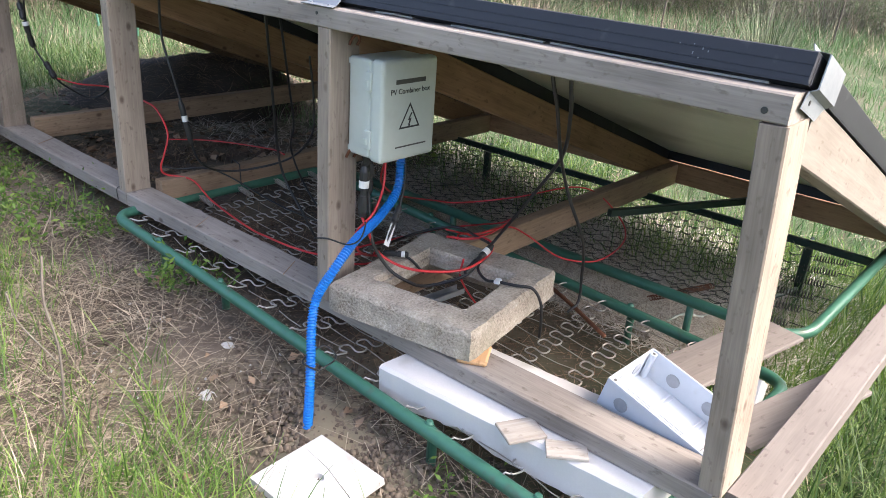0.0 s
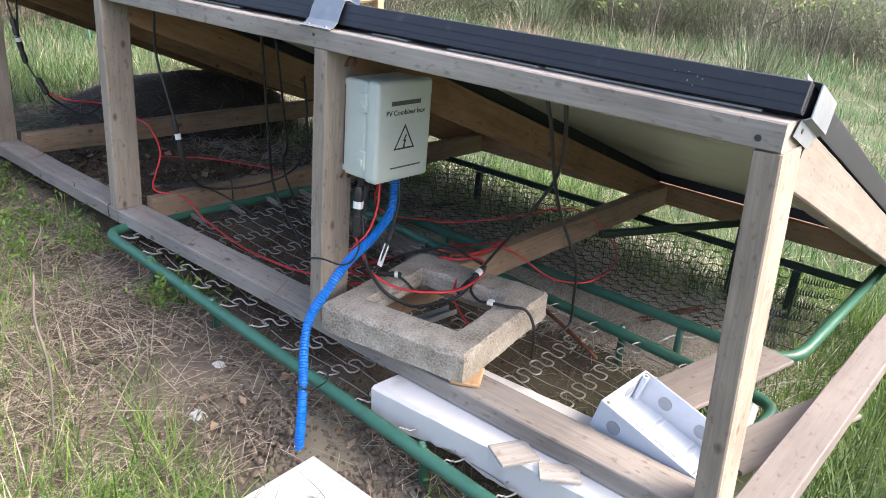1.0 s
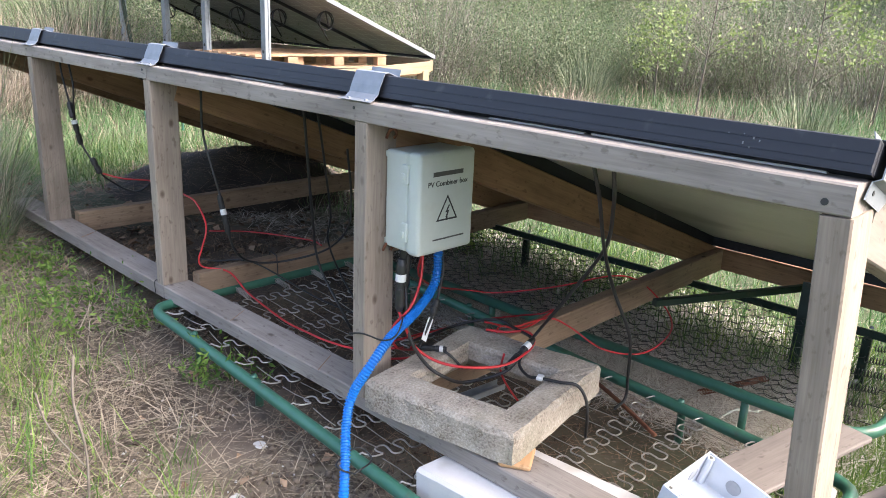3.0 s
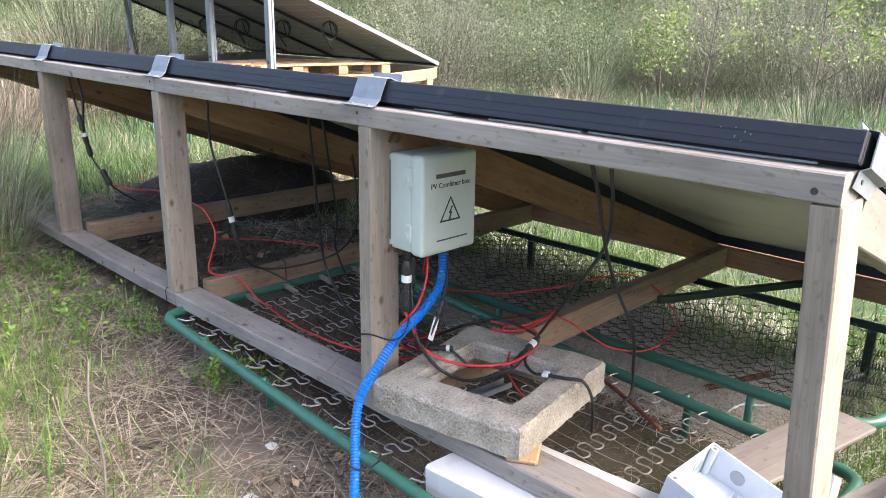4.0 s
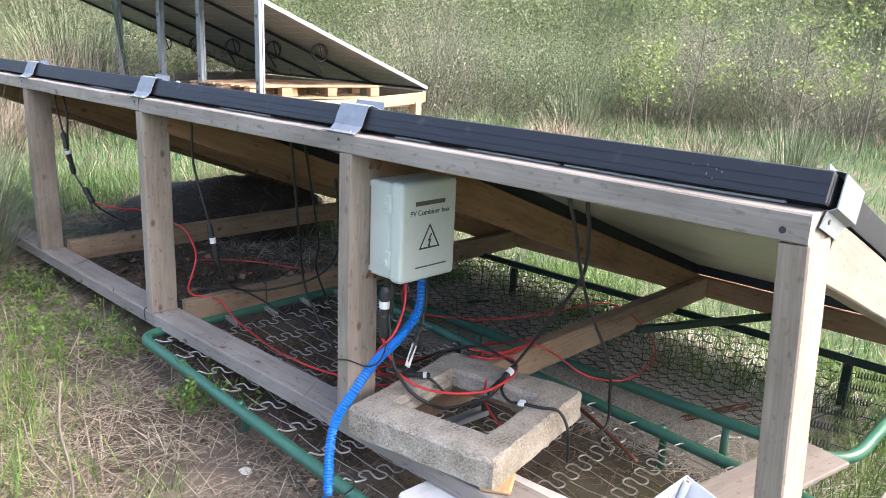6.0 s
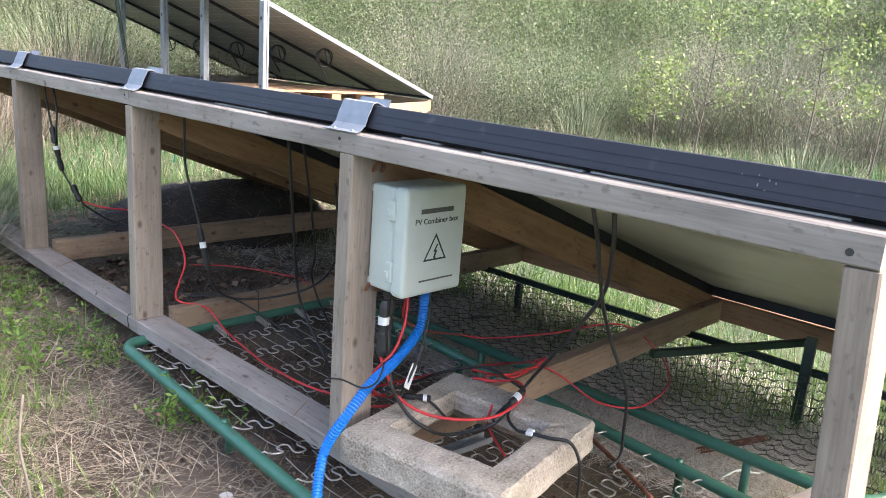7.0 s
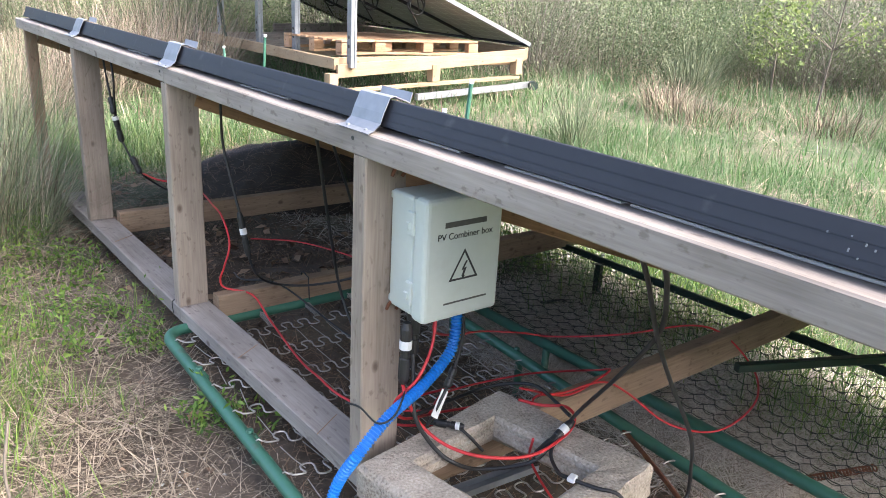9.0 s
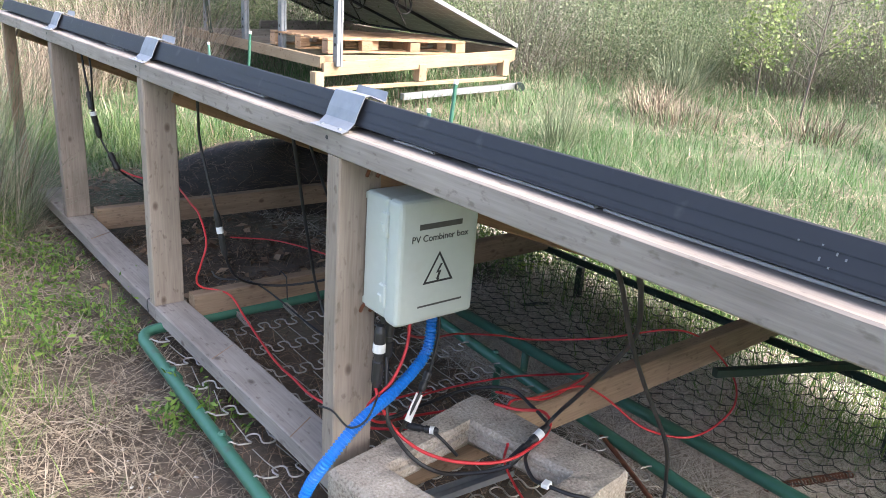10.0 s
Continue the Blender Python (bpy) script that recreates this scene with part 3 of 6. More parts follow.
def combiner_box():
    x0, x1, z0, z1 = 0.056, 0.232, 0.490, 0.722
    cx, cz, w, h = (x0 + x1) / 2, (z0 + z1) / 2, x1 - x0, z1 - z0
    c = thing("combiner_box", (cx, -0.09, z0), "light grey plastic electrical box with warning triangle, screwed to a post", "electrical box")
    body = part("body", box_bm((w, 0.074, h), 0.007, (cx, -0.085, cz), 3), M_BOX, c, smooth=False)
    lid = part("lid", box_bm((w + 0.008, 0.040, h + 0.008), 0.010, (cx, -0.1455, cz), 3), M_BOX, c)
    part("gasket_line", box_bm((w - 0.003, 0.006, h - 0.003), 0.001, (cx, -0.1238, cz)), M_BOX, c)
    for z in (cz + 0.068, cz - 0.068):
        bm = box_bm((0.008, 0.02, 0.045), 0.002, (x0 - 0.004, -0.121, z))
        box_bm((0.006, 0.012, 0.016), 0.002, (x0 - 0.008, -0.117, z - 0.005), bm=bm)
        part("latch", bm, M_BOX, c, "ribbed clip latch")
    for z in (z0 + 0.012, z1 - 0.012):
        part("mounting_ear", box_bm((0.02, 0.006, 0.014), 0.002, (x0 + 0.012, -0.0465, z)), M_BOX, body)
    front = -0.1659
    lettering("lettering", "PV Combiner box", 0.0178, pose(cx, front, cz + 0.041, 90, 0, 0), M_INK, lid, "black printed words")
    part("printed_bar", box_bm((0.098, 0.0006, 0.0105), 0, (cx, front, cz + 0.069)), M_INK_SOFT, lid, "black printed bar in place of a name")
    part("printed_bar", box_bm((0.104, 0.0006, 0.0036), 0, (cx + 0.008, front, z0 + 0.03)), M_INK_SOFT, lid, "thin grey printed bar")
    bm = bmesh.new()
    tri = lambda r: [(r * math.sin(a), r * math.cos(a)) for a in (0, math.tau / 3, 2 * math.tau / 3)]
    o, i = tri(0.041), tri(0.0325)
    vo = [bm.verts.new((cx + x, front - 0.0003, cz - 0.022 + z)) for x, z in o]
    vi = [bm.verts.new((cx + x, front - 0.0003, cz - 0.022 + z)) for x, z in i]
    for k in range(3):
        bm.faces.new((vo[k], vo[(k + 1) % 3], vi[(k + 1) % 3], vi[k]))
    bolt = [(0.004, 0.018), (-0.006, 0.0), (-0.0005, 0.0005), (-0.004, -0.010), (-0.006, -0.009), (-0.001, -0.017), (0.004, -0.011), (0.001, -0.011), (0.007, 0.005), (0.001, 0.004), (0.009, 0.017)]
    bm.faces.new([bm.verts.new((cx + x, front - 0.0003, cz - 0.024 + z)) for x, z in bolt])
    bmesh.ops.recalc_face_normals(bm, faces=bm.faces)
    part("warning_triangle", bm, M_INK, lid, "black triangle with a lightning flash")
    for x, y in ((0.085, -0.085), (0.115, -0.075), (0.145, -0.09), (0.21, -0.085)):
        lathe("cable_gland", (x, y, z0), (x, y, z0 - 0.028), [(0, 0.012), (0.35, 0.012), (0.36, 0.0095), (1, 0.008)], M_BLACK, c, "black cable gland", 10)
    return c


M_INK_SOFT = material("faded_print", [(0.06, 0.06, 0.055), (0.10, 0.10, 0.09)], 90, rough=0.6, bump=0)
combiner_box()
for z, x in ((0.755, 0.072), (0.487, 0.068)):
    hk = thing("screw_hook", (x, -0.05, z), "rusty screw eye in the side of the post", "hook")
    tube("shank", [(x - 0.014, -0.046, z - 0.01), (x - 0.012, -0.054, z + 0.006), (x, -0.056, z + 0.012), (x + 0.01, -0.054, z), (x + 0.004, -0.052, z - 0.012)], 0.0035, M_RUST, hk)


# ---- concrete surround ----
def concrete_surround():
    c = thing("concrete_surround", (0.19, -0.29, 0.1), "weathered square concrete frame with chipped edges, lying on the sill beam", "concrete frame")
    bm = bmesh.new()
    L, B, R, F = Vector((-0.045, -0.096)), Vector((0.40, -0.024)), Vector((0.469, -0.431)), Vector((0.024, -0.502))
    outer = [L, B, R, F]
    li, bi, ri, fi = Vector((0.062, -0.156)), Vector((0.302, -0.117)), Vector((0.350, -0.369)), Vector((0.110, -0.408))
    inner = [li, bi, ri, fi]
    n = 14
    rng = random.Random(5)
    top, bot = 0.0, -0.073
    grid = []
    for k in range(4):
        for i in range(n):
            t = i / n
            o = outer[k].lerp(outer[(k + 1) % 4], t)
            q = inner[k].lerp(inner[(k + 1) % 4], t)
            mid = (o + q) / 2
            out = (o - mid).normalized()
            corner = 0.006 if i == 0 else 0.0
            j = lambda s=0.002: rng.uniform(-s, s)
            col = []
            col.append((o + out * (j() - corner), bot))
            col.append((o + out * (j(0.003) - corner), bot + 0.02))
            col.append((o + out * (j(0.003) - corner), top - 0.012 + j()))
            col.append((o - out * (0.008 + abs(j(0.004)) + corner), top + j(0.0015)))
            col.append((o.lerp(q, 0.5), top + j(0.002)))
            col.append((q + out * (0.008 + abs(j(0.003))), top + j(0.0015)))
            col.append((q + out * j(), top - 0.008))
            col.append((q + out * j(0.001), top - 0.019))
            col.append((q - out * 0.011, top - 0.021))
            col.append((q - out * 0.011 + out * j(), top - 0.04))
            col.append((q + out * 0.025, bot))
            grid.append([bm.verts.new((p.x, p.y, z + 0.187)) for p, z in col])
    m = len(grid[0])
    for a, b in zip(grid, grid[1:] + grid[:1]):
        for i in range(m):
            bm.faces.new((a[i], b[i], b[(i + 1) % m], a[(i + 1) % m]))
    bmesh.ops.recalc_face_normals(bm, faces=bm.faces)
    part("frame", bm, M_CONCRETE, c)
    return c


concrete_surround()
M_WEDGE = wood("orange_pine", (0.40, 0.22, 0.10), (0.58, 0.36, 0.19), knots=0.0, tint=0.05)
wedge = thing("wood_wedge", (0.06, -0.47, 0.1), "orange pine wedge between the beam and concrete", "wedge")
part("chip", box_bm((0.085, 0.07, 0.013), 0.004, (0, 0, 0)), M_WEDGE, wedge, at=pose(0.075, -0.475, 0.1070, 0, 0, 30))

# ---- old bed frames used as grating ----
BED_A, BED_D, BED_W = Vector((-0.071, 0.955, 0.05)), Vector((-0.018, -0.9990, -0.042)), Vector((0.9998, -0.018, 0))


def bed_point(along, across, up=0.0):
    return BED_A + BED_D * along + BED_W * across + Vector((0, 0, up))


def round_corner(points, r=0.07):
    out = []
    for i, p in enumerate(points):
        if i in (0, len(points) - 1):
            out.append(p)
            continue
        a, b = (points[i - 1] - p).normalized(), (points[i + 1] - p).normalized()
        for k in range(7):
            t = k / 6
            out.append((p + a * r) * (1 - t) ** 2 + p * 2 * t * (1 - t) + (p + b * r) * t * t)
    return out


def spring_bed():
    c = thing("bed_frame", bed_point(0.95, 0.43, -0.15), "green enamelled steel bed frame with zigzag springs, on the soil", "bed frame", "old bed frames")
    wide, long = 0.865, 1.93
    loop = [bed_point(0.9, 0), bed_point(long, 0), bed_point(long, wide), bed_point(0, wide), bed_point(0, 0), bed_point(0.9, 0)]
    part("tube_frame", sweep(bmesh.new(), round_corner(loop), 0.0165, 12, False), M_GREEN, c, smooth=True)
    for a in (0.28, 0.62, 1.45, 1.75):
        for w in (0.0, wide):
            bm = sweep(bmesh.new(), [bed_point(a, w + 0.012), bed_point(a, w + 0.022, -0.012), bed_point(a, w + 0.022, -0.16)], 0.012, 8)
            part("leg", bm, M_GREEN, c, smooth=True)
            lathe("plug", bed_point(a, w + 0.008, 0.012), bed_point(a, w + 0.008, 0.022), [(0, 0.009), (0.5, 0.010), (1, 0.007)], M_GREEN, c, "", 10)
    k = 0
    a = 0.10
    while a < long - 0.05:
        pts = []
        start, end = 0.0, wide
        turns = 28
        n = turns * 7
        for i in range(n + 1):
            s = i / n
            sag = -0.03 * math.sin(math.pi * s)
            wob = 0.005 * math.sin(9 * s + k)
            ph = s * turns * math.pi
            amp = 0.025 * min(1, s * 20, (1 - s) * 20)
            snake = amp * math.copysign(abs(math.sin(ph)) ** 0.85, math.sin(ph))
            bulge = -0.0085 * math.sin(2 * ph)
            pts.append(bed_point(a + snake + wob, 0.026 + s * (wide - 0.05) + bulge, 0.012 + sag))
        hook = [bed_point(a - 0.012, 0.006, 0.014), bed_point(a - 0.01, 0.012, 0.018), bed_point(a - 0.004, 0.018, 0.014)]
        part("spring", sweep(bmesh.new(), hook + pts, 0.0024, 5), M_WIRE, c, smooth=True)
        k += 1
        a += 0.143
    bm = bmesh.new()
    rng = random.Random(8)
    for j in range(13):
        across = 0.06 + j * 0.062
        for q in range(12):
            a0 = 0.10 + q * 0.143
            sag = -0.03 * math.sin(math.pi * across / wide) + 0.008
            p0, p1 = bed_point(a0 + 0.02, across + rng.uniform(-0.012, 0.012), sag), bed_point(a0 + 0.123, across + rng.uniform(-0.012, 0.012), sag)
            sweep(bm, [p0, (p0 + p1) / 2 + Vector((0, 0, rng.uniform(-0.004, 0.002))), p1], 0.0013, 4)
    part("link_wire", bm, M_WIRE, c, "thin grey linking wires")
    for across in (0.14, 0.30, 0.46, 0.62, 0.78):
        a, b = bed_point(0.12, across, 0.006), bed_point(0.02, across, 0.012)
        pts = [a] + [a.lerp(b, 0.15 + 0.7 * i / 64) + Vector((math.cos(i * 0.785) * 0.0085, 0, math.sin(i * 0.785) * 0.0085)) for i in range(65)] + [b]
        part("coil_spring", sweep(bmesh.new(), pts, 0.0022, 4), M_WIRE, c, "grey coil spring")
    return c


spring_bed()


def mesh_bed():
    c = thing("bed_frame", (1.3, 0.0, -0.17), "green steel bed frame with a dark wire mesh, behind the first", "bed frame", "old bed frames")
    V = Vector
    x0, x1, y0, y1 = 0.955, 1.66, -0.95, 1.06
    z0, z1 = 0.0, 0.036
    bend = round_corner([V((x0, y1, z0)), V((x0, y0, z0)), V((x1 + 0.35, y0 - 0.03, z1 + 0.06))], 0.12)
    part("tube_frame", sweep(bmesh.new(), bend, 0.0175, 12), M_GREEN, c, smooth=True)
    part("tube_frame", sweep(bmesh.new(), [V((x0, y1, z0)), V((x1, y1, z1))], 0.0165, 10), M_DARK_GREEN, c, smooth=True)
    bm = box_bm((0.004, 2.06, 0.026), 0.001, (x1, (y0 + y1) / 2, z1))
    box_bm((0.012, 2.06, 0.004), 0.001, (x1 + 0.008, (y0 + y1) / 2, z1 + 0.011), bm=bm)
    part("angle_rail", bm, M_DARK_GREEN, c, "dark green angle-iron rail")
    for y in (0.75, -0.735):
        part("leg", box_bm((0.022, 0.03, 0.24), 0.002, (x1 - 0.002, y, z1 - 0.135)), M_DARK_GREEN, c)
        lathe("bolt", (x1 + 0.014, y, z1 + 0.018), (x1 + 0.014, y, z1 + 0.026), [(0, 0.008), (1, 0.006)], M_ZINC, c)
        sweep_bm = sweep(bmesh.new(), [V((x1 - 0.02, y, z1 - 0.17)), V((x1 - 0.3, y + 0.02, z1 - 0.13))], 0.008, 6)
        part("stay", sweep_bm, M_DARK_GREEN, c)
    for y in (0.35, -0.62):
        part("leg", sweep(bmesh.new(), [V((x0, y, z0)), V((x0, y, z0 - 0.2))], 0.012, 8), M_GREEN, c, smooth=True)
    bm = bmesh.new()
    rows, cell, half = 23, 0.105, 0.0175
    my0 = -0.74
    for i in range(rows + 1):
        x = x0 + 0.03 + (x1 - x0 - 0.05) * i / rows
        path = []
        f = (x - x0) / (x1 - x0)
        zz = z0 + (z1 - z0) * f - 0.035 * math.sin(math.pi * f)
        for k in range(int((y1 - 0.03 - my0) / cell * 12)):
            ph = k / 12 * math.tau + (math.pi if i % 2 else 0)
            path.append(V((x + half * math.tanh(2.4 * math.sin(ph)), my0 + k / 12 * cell, zz + 0.003 * math.cos(2 * ph))))
        sweep(bm, path, 0.0012, 4)
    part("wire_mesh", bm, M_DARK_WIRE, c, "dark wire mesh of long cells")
    for j in range(6):
        f = (j + 0.6) / 6
        a = V((x0 + (x1 - x0) * f, my0 - 0.01, z0 + 0.02 * f - 0.01))
        b = V((x0 + (x1 - x0) * f + 0.01, y0 + 0.02, z0 + 0.02 * f + 0.01))
        pts = [a]
        for i in range(0, 97):
            t = 0.12 + 0.6 * i / 96
            p = a.lerp(b, t)
            ang = i / 8 * math.tau
            pts.append(p + V((math.cos(ang) * 0.011, 0, math.sin(ang) * 0.011)))
        pts.append(b)
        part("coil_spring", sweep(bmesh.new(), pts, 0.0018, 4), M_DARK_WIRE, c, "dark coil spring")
    return c


mesh_bed()
prop = thing("steel_prop", (1.6, -0.5, -0.15), "black steel angle bar leaning from an upright stake", "steel bar")
timber("bar", (1.075, -0.235, 0.146), (1.72, -0.5, 0.125), 0.022, 0.024, M_DARK_GREEN, prop, "black flat bar", bevel=0.002)
timber("upright", (1.62, -0.525, -0.22), (1.66, -0.515, 0.16), 0.035, 0.02, M_DARK_GREEN, prop, "black upright stake", up=(1, 0, 0), bevel=0.002)


# ---- foam block, boards and small things at the near corner ----
def foam_block():
    c = thing("foam_block", (0.06, -0.62, -0.05), "white foam block with a chipped lower edge under the sill beam", "foam block")
    bm = bmesh.new()
    A, B = Vector((-0.062, -0.302)), Vector((-0.012, -0.965))
    across = Vector((0.262, -0.02))
    n = 34
    rng = random.Random(11)
    rows = []
    for i in range(n + 1):
        t = i / n
        p = A.lerp(B, t)
        chip = max(0.0, math.sin(t * 9.0 - 1.5)) * 0.022 * rng.uniform(0.5, 1.1) + rng.uniform(0, 0.003)
        lo = -0.034 + chip
        col = [(p + across * 0.0, 0.046), (p + across * 0.03, 0.053), (p + across * 0.97, 0.053), (p + across, 0.046), (p + across, -0.036), (p + across * (0.08 + chip), -0.036), (p + across * 0.015, lo)]
        rows.append([bm.verts.new((q.x + rng.uniform(-0.0008, 0.0008), q.y, z)) for q, z in col])
    for a, b in zip(rows, rows[1:]):
        for k in range(7):
            bm.faces.new((a[k], a[(k + 1) % 7], b[(k + 1) % 7], b[k]))
    bm.faces.new(rows[0][::-1])
    bm.faces.new(rows[-1])
    bmesh.ops.recalc_face_normals(bm, faces=bm.faces)
    part("block", bm, M_FOAM, c)


foam_block()
M_TILE = wood("grey_laminate", (0.24, 0.21, 0.18), (0.46, 0.42, 0.37), knots=0.0, tint=0.05)
for at, size, turn, label in (((-0.022, -0.688, 0.0575), (0.088, 0.072, 0.007), -28, "thin grey wood offcut lying on the white foam"),
                              ((-0.008, -0.792, 0.0585), (0.085, 0.055, 0.008), -52, "narrow grey-brown wood offcut on the white foam")):
    t = thing("wood_offcut", at, label, "offcut", "offcuts on the foam")
    part("piece", box_bm(size, 0.0015), M_TILE, t, at=pose(*at, 0, 0, turn))


def grey_enclosure():
    """An open plastic box with knock-outs, tipped back against the sill beam."""
    right, ahead = Vector((0.657, -0.749, -0.08)).normalized(), Vector((0.70, 0.60, -0.39)).normalized()
    up = right.cross(ahead).normalized()
    ahead = up.cross(right)
    e1 = (right * 0.70 + up * 0.37 + ahead * 0.61).normalized()
    e2 = (right * 0.736 - up * 0.437 - ahead * 0.517).normalized()
    e2 = (e2 - e1 * e2.dot(e1)).normalized()
    n = e2.cross(e1)
    corner = Vector((0.314, -0.795, 0.172))
    lx, ly, deep, t = 0.175, 0.25, 0.078, 0.004
    m = Matrix((-e1, e2, n)).transposed().to_4x4()
    m.translation = corner
    c = thing("enclosure", corner - n * deep, "open pale grey plastic junction box with knock-outs, tipped on its side", "junction box")
    bm = bmesh.new()
    corners = [(0, 0), (1, 0), (1, 1), (0, 1)]
    oz = [[bm.verts.new((cx * lx, cy * ly, z)) for cx, cy in corners] for z in (-deep, 0)]
    iz = [[bm.verts.new((t + cx * (lx - 2 * t), t + cy * (ly - 2 * t), z)) for cx, cy in corners] for z in (-deep + t, 0)]
    for k in range(4):
        j = (k + 1) % 4
        bm.faces.new((oz[0][k], oz[0][j], oz[1][j], oz[1][k]))
        bm.faces.new((iz[0][j], iz[0][k], iz[1][k], iz[1][j]))
        bm.faces.new((oz[1][k], oz[1][j], iz[1][j], iz[1][k]))
    bm.faces.new(oz[0][::-1])
    bm.faces.new(iz[0])
    bmesh.ops.bevel(bm, geom=[e for e in bm.edges], offset=0.0012, segments=1, affect="EDGES")
    part("shell", bm, M_PALE_PLASTIC, c, at=m)
    for x in (0.012, lx - 0.012):
        for y in (0.012, ly - 0.012):
            part("screw_post", sweep(bmesh.new(), [(x, y, -deep), (x, y, -0.004)], 0.008, 10), M_PALE_PLASTIC, c, at=m)
            part("screw_hole", sweep(bmesh.new(), [(x, y, -0.006), (x, y, -0.0035)], 0.004, 10), M_INK_SOFT, c, at=m)
    for x in (lx * 0.48, lx * 0.52):
        part("floor_rib", box_bm((0.004, ly - 0.02, 0.007), 0.001, (x, ly / 2, -deep + 0.0075)), M_PALE_PLASTIC, c, at=m)
    for y in (ly * 0.34, ly * 0.38, ly * 0.68, ly * 0.72):
        part("floor_rib", box_bm((lx - 0.02, 0.004, 0.007), 0.001, (lx / 2, y, -deep + 0.0074)), M_PALE_PLASTIC, c, at=m)
    M = M_KNOCK
    for y in (ly * 0.3, ly * 0.68):
        part("knock_out", sweep(bmesh.new(), [(t, y, -deep * 0.5), (t + 0.0018, y, -deep * 0.5)], 0.0165, 16), M, c, "round grey knock-out", at=m)
        part("knock_out", sweep(bmesh.new(), [(lx - t, y, -deep * 0.5), (lx - t - 0.0018, y, -deep * 0.5)], 0.0165, 16), M, c, "round grey knock-out", at=m)
    for x in (lx * 0.28, lx * 0.68):
        part("knock_out", sweep(bmesh.new(), [(x, t, -deep * 0.5), (x, t + 0.0018, -deep * 0.5)], 0.0155, 16), M, c, "round grey knock-out", at=m)
    part("knock_out", sweep(bmesh.new(), [(lx * 0.45, -0.0018, -deep * 0.5), (lx * 0.45, 0, -deep * 0.5)], 0.0165, 16), M, c, "round grey knock-out", at=m)
    part("knock_out", sweep(bmesh.new(), [(lx + 0.0018, ly * 0.2, -deep * 0.5), (lx, ly * 0.2, -deep * 0.5)], 0.0165, 16), M, c, "round grey knock-out", at=m)


M_KNOCK = material("knock_out_plastic", [(0.22, 0.235, 0.26), (0.32, 0.34, 0.37)], 40, rough=0.5, bump=0.1)
grey_enclosure()
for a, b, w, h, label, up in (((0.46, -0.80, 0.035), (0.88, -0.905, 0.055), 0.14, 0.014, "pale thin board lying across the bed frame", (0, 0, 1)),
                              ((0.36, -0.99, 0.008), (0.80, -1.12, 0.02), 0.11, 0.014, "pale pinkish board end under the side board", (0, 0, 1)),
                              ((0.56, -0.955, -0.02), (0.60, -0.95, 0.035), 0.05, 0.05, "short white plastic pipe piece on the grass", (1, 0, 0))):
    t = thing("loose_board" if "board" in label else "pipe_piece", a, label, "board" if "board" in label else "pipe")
    timber("plank" if "board" in label else "stub", a, b, w, h, M_DIMMED_BOARD if "board" in label else M_PLATE, t, up=up)


def cover_plate():
    c = thing("cover_plate", (-0.33, -0.36, -0.09), "square white plate with a round grip hole, on the soil", "cover plate")
    bm = bmesh.new()
    n, r, half, thick = 32, 0.014, 0.101, 0.016
    inner_t, outer_t, inner_b, outer_b = [], [], [], []
    for k in range(n):
        a = k / n * math.tau
        s = half / max(abs(math.cos(a)), abs(math.sin(a)))
        p, q = Vector((math.cos(a), math.sin(a))) * s, Vector((math.cos(a), math.sin(a))) * r
        outer_t.append(bm.verts.new((p.x * 0.985, p.y * 0.985, thick)))
        outer_b.append(bm.verts.new((p.x, p.y, 0)))
        inner_t.append(bm.verts.new((q.x, q.y, thick)))
        inner_b.append(bm.verts.new((q.x, q.y, 0.004)))
    for k in range(n):
        j = (k + 1) % n
        bm.faces.new((outer_t[k], outer_t[j], inner_t[j], inner_t[k]))
        bm.faces.new((outer_b[k], outer_b[j], outer_t[j], outer_t[k]))
        bm.faces.new((inner_t[k], inner_t[j], inner_b[j], inner_b[k]))
    bm.faces.new(inner_b)
    bm.faces.new(outer_b[::-1])
    bmesh.ops.recalc_face_normals(bm, faces=bm.faces)
    part("plate", bm, M_PLATE, c, at=pose(-0.318, -0.389, -0.093, 2, -1, 1.5))


cover_plate()
for at, r, label in (((-0.164, 0.175, -0.072), 0.02, "small round white disc lying on the dry path"), ((-0.318, 0.03, -0.083), 0.019, "small pale stone chip on the dry path")):
    d = thing("white_disc" if "disc" in label else "pale_stone", at, label, "disc" if "disc" in label else "stone")
    bm = bmesh.new()
    rng = random.Random(int(r * 1e4))
    ring = [(math.cos(k / 12 * math.tau), math.sin(k / 12 * math.tau), 1 if "disc" in label else rng.uniform(0.7, 1.15)) for k in range(12)]
    lo = [bm.verts.new((x * r * f, y * r * f, 0)) for x, y, f in ring]
    hi = [bm.verts.new((x * r * f * 0.85, y * r * f * 0.85, 0.009)) for x, y, f in ring]
    for k in range(12):
        bm.faces.new((lo[k], lo[(k + 1) % 12], hi[(k + 1) % 12], hi[k]))
    bm.faces.new(hi)
    bm.faces.new(lo[::-1])
    part("body", bm, M_PLATE, d, at=Matrix.Translation(at))

# ---- conduit and cables ----
BLUE = [(0.199, -0.09, 0.487), (0.199, -0.090, 0.453), (0.179, -0.100, 0.377), (0.094, -0.120, 0.328), (0.002, -0.140, 0.300), (-0.07, -0.150, 0.250), (-0.10, -0.125, 0.18),
        (-0.130, -0.140, 0.125), (-0.170, -0.185, 0.058), (-0.197, -0.214, 0.0), (-0.213, -0.223, -0.12)]
duct = thing("blue_conduit", (-0.21, -0.22, -0.08), "bright blue corrugated plastic conduit running from the box into the soil", "conduit")
line = smooth_path(BLUE, 30)
fine = []
total = sum((b - a).length for a, b in zip(line, line[1:]))
count = int(total / 0.0018)
cum = [0.0]
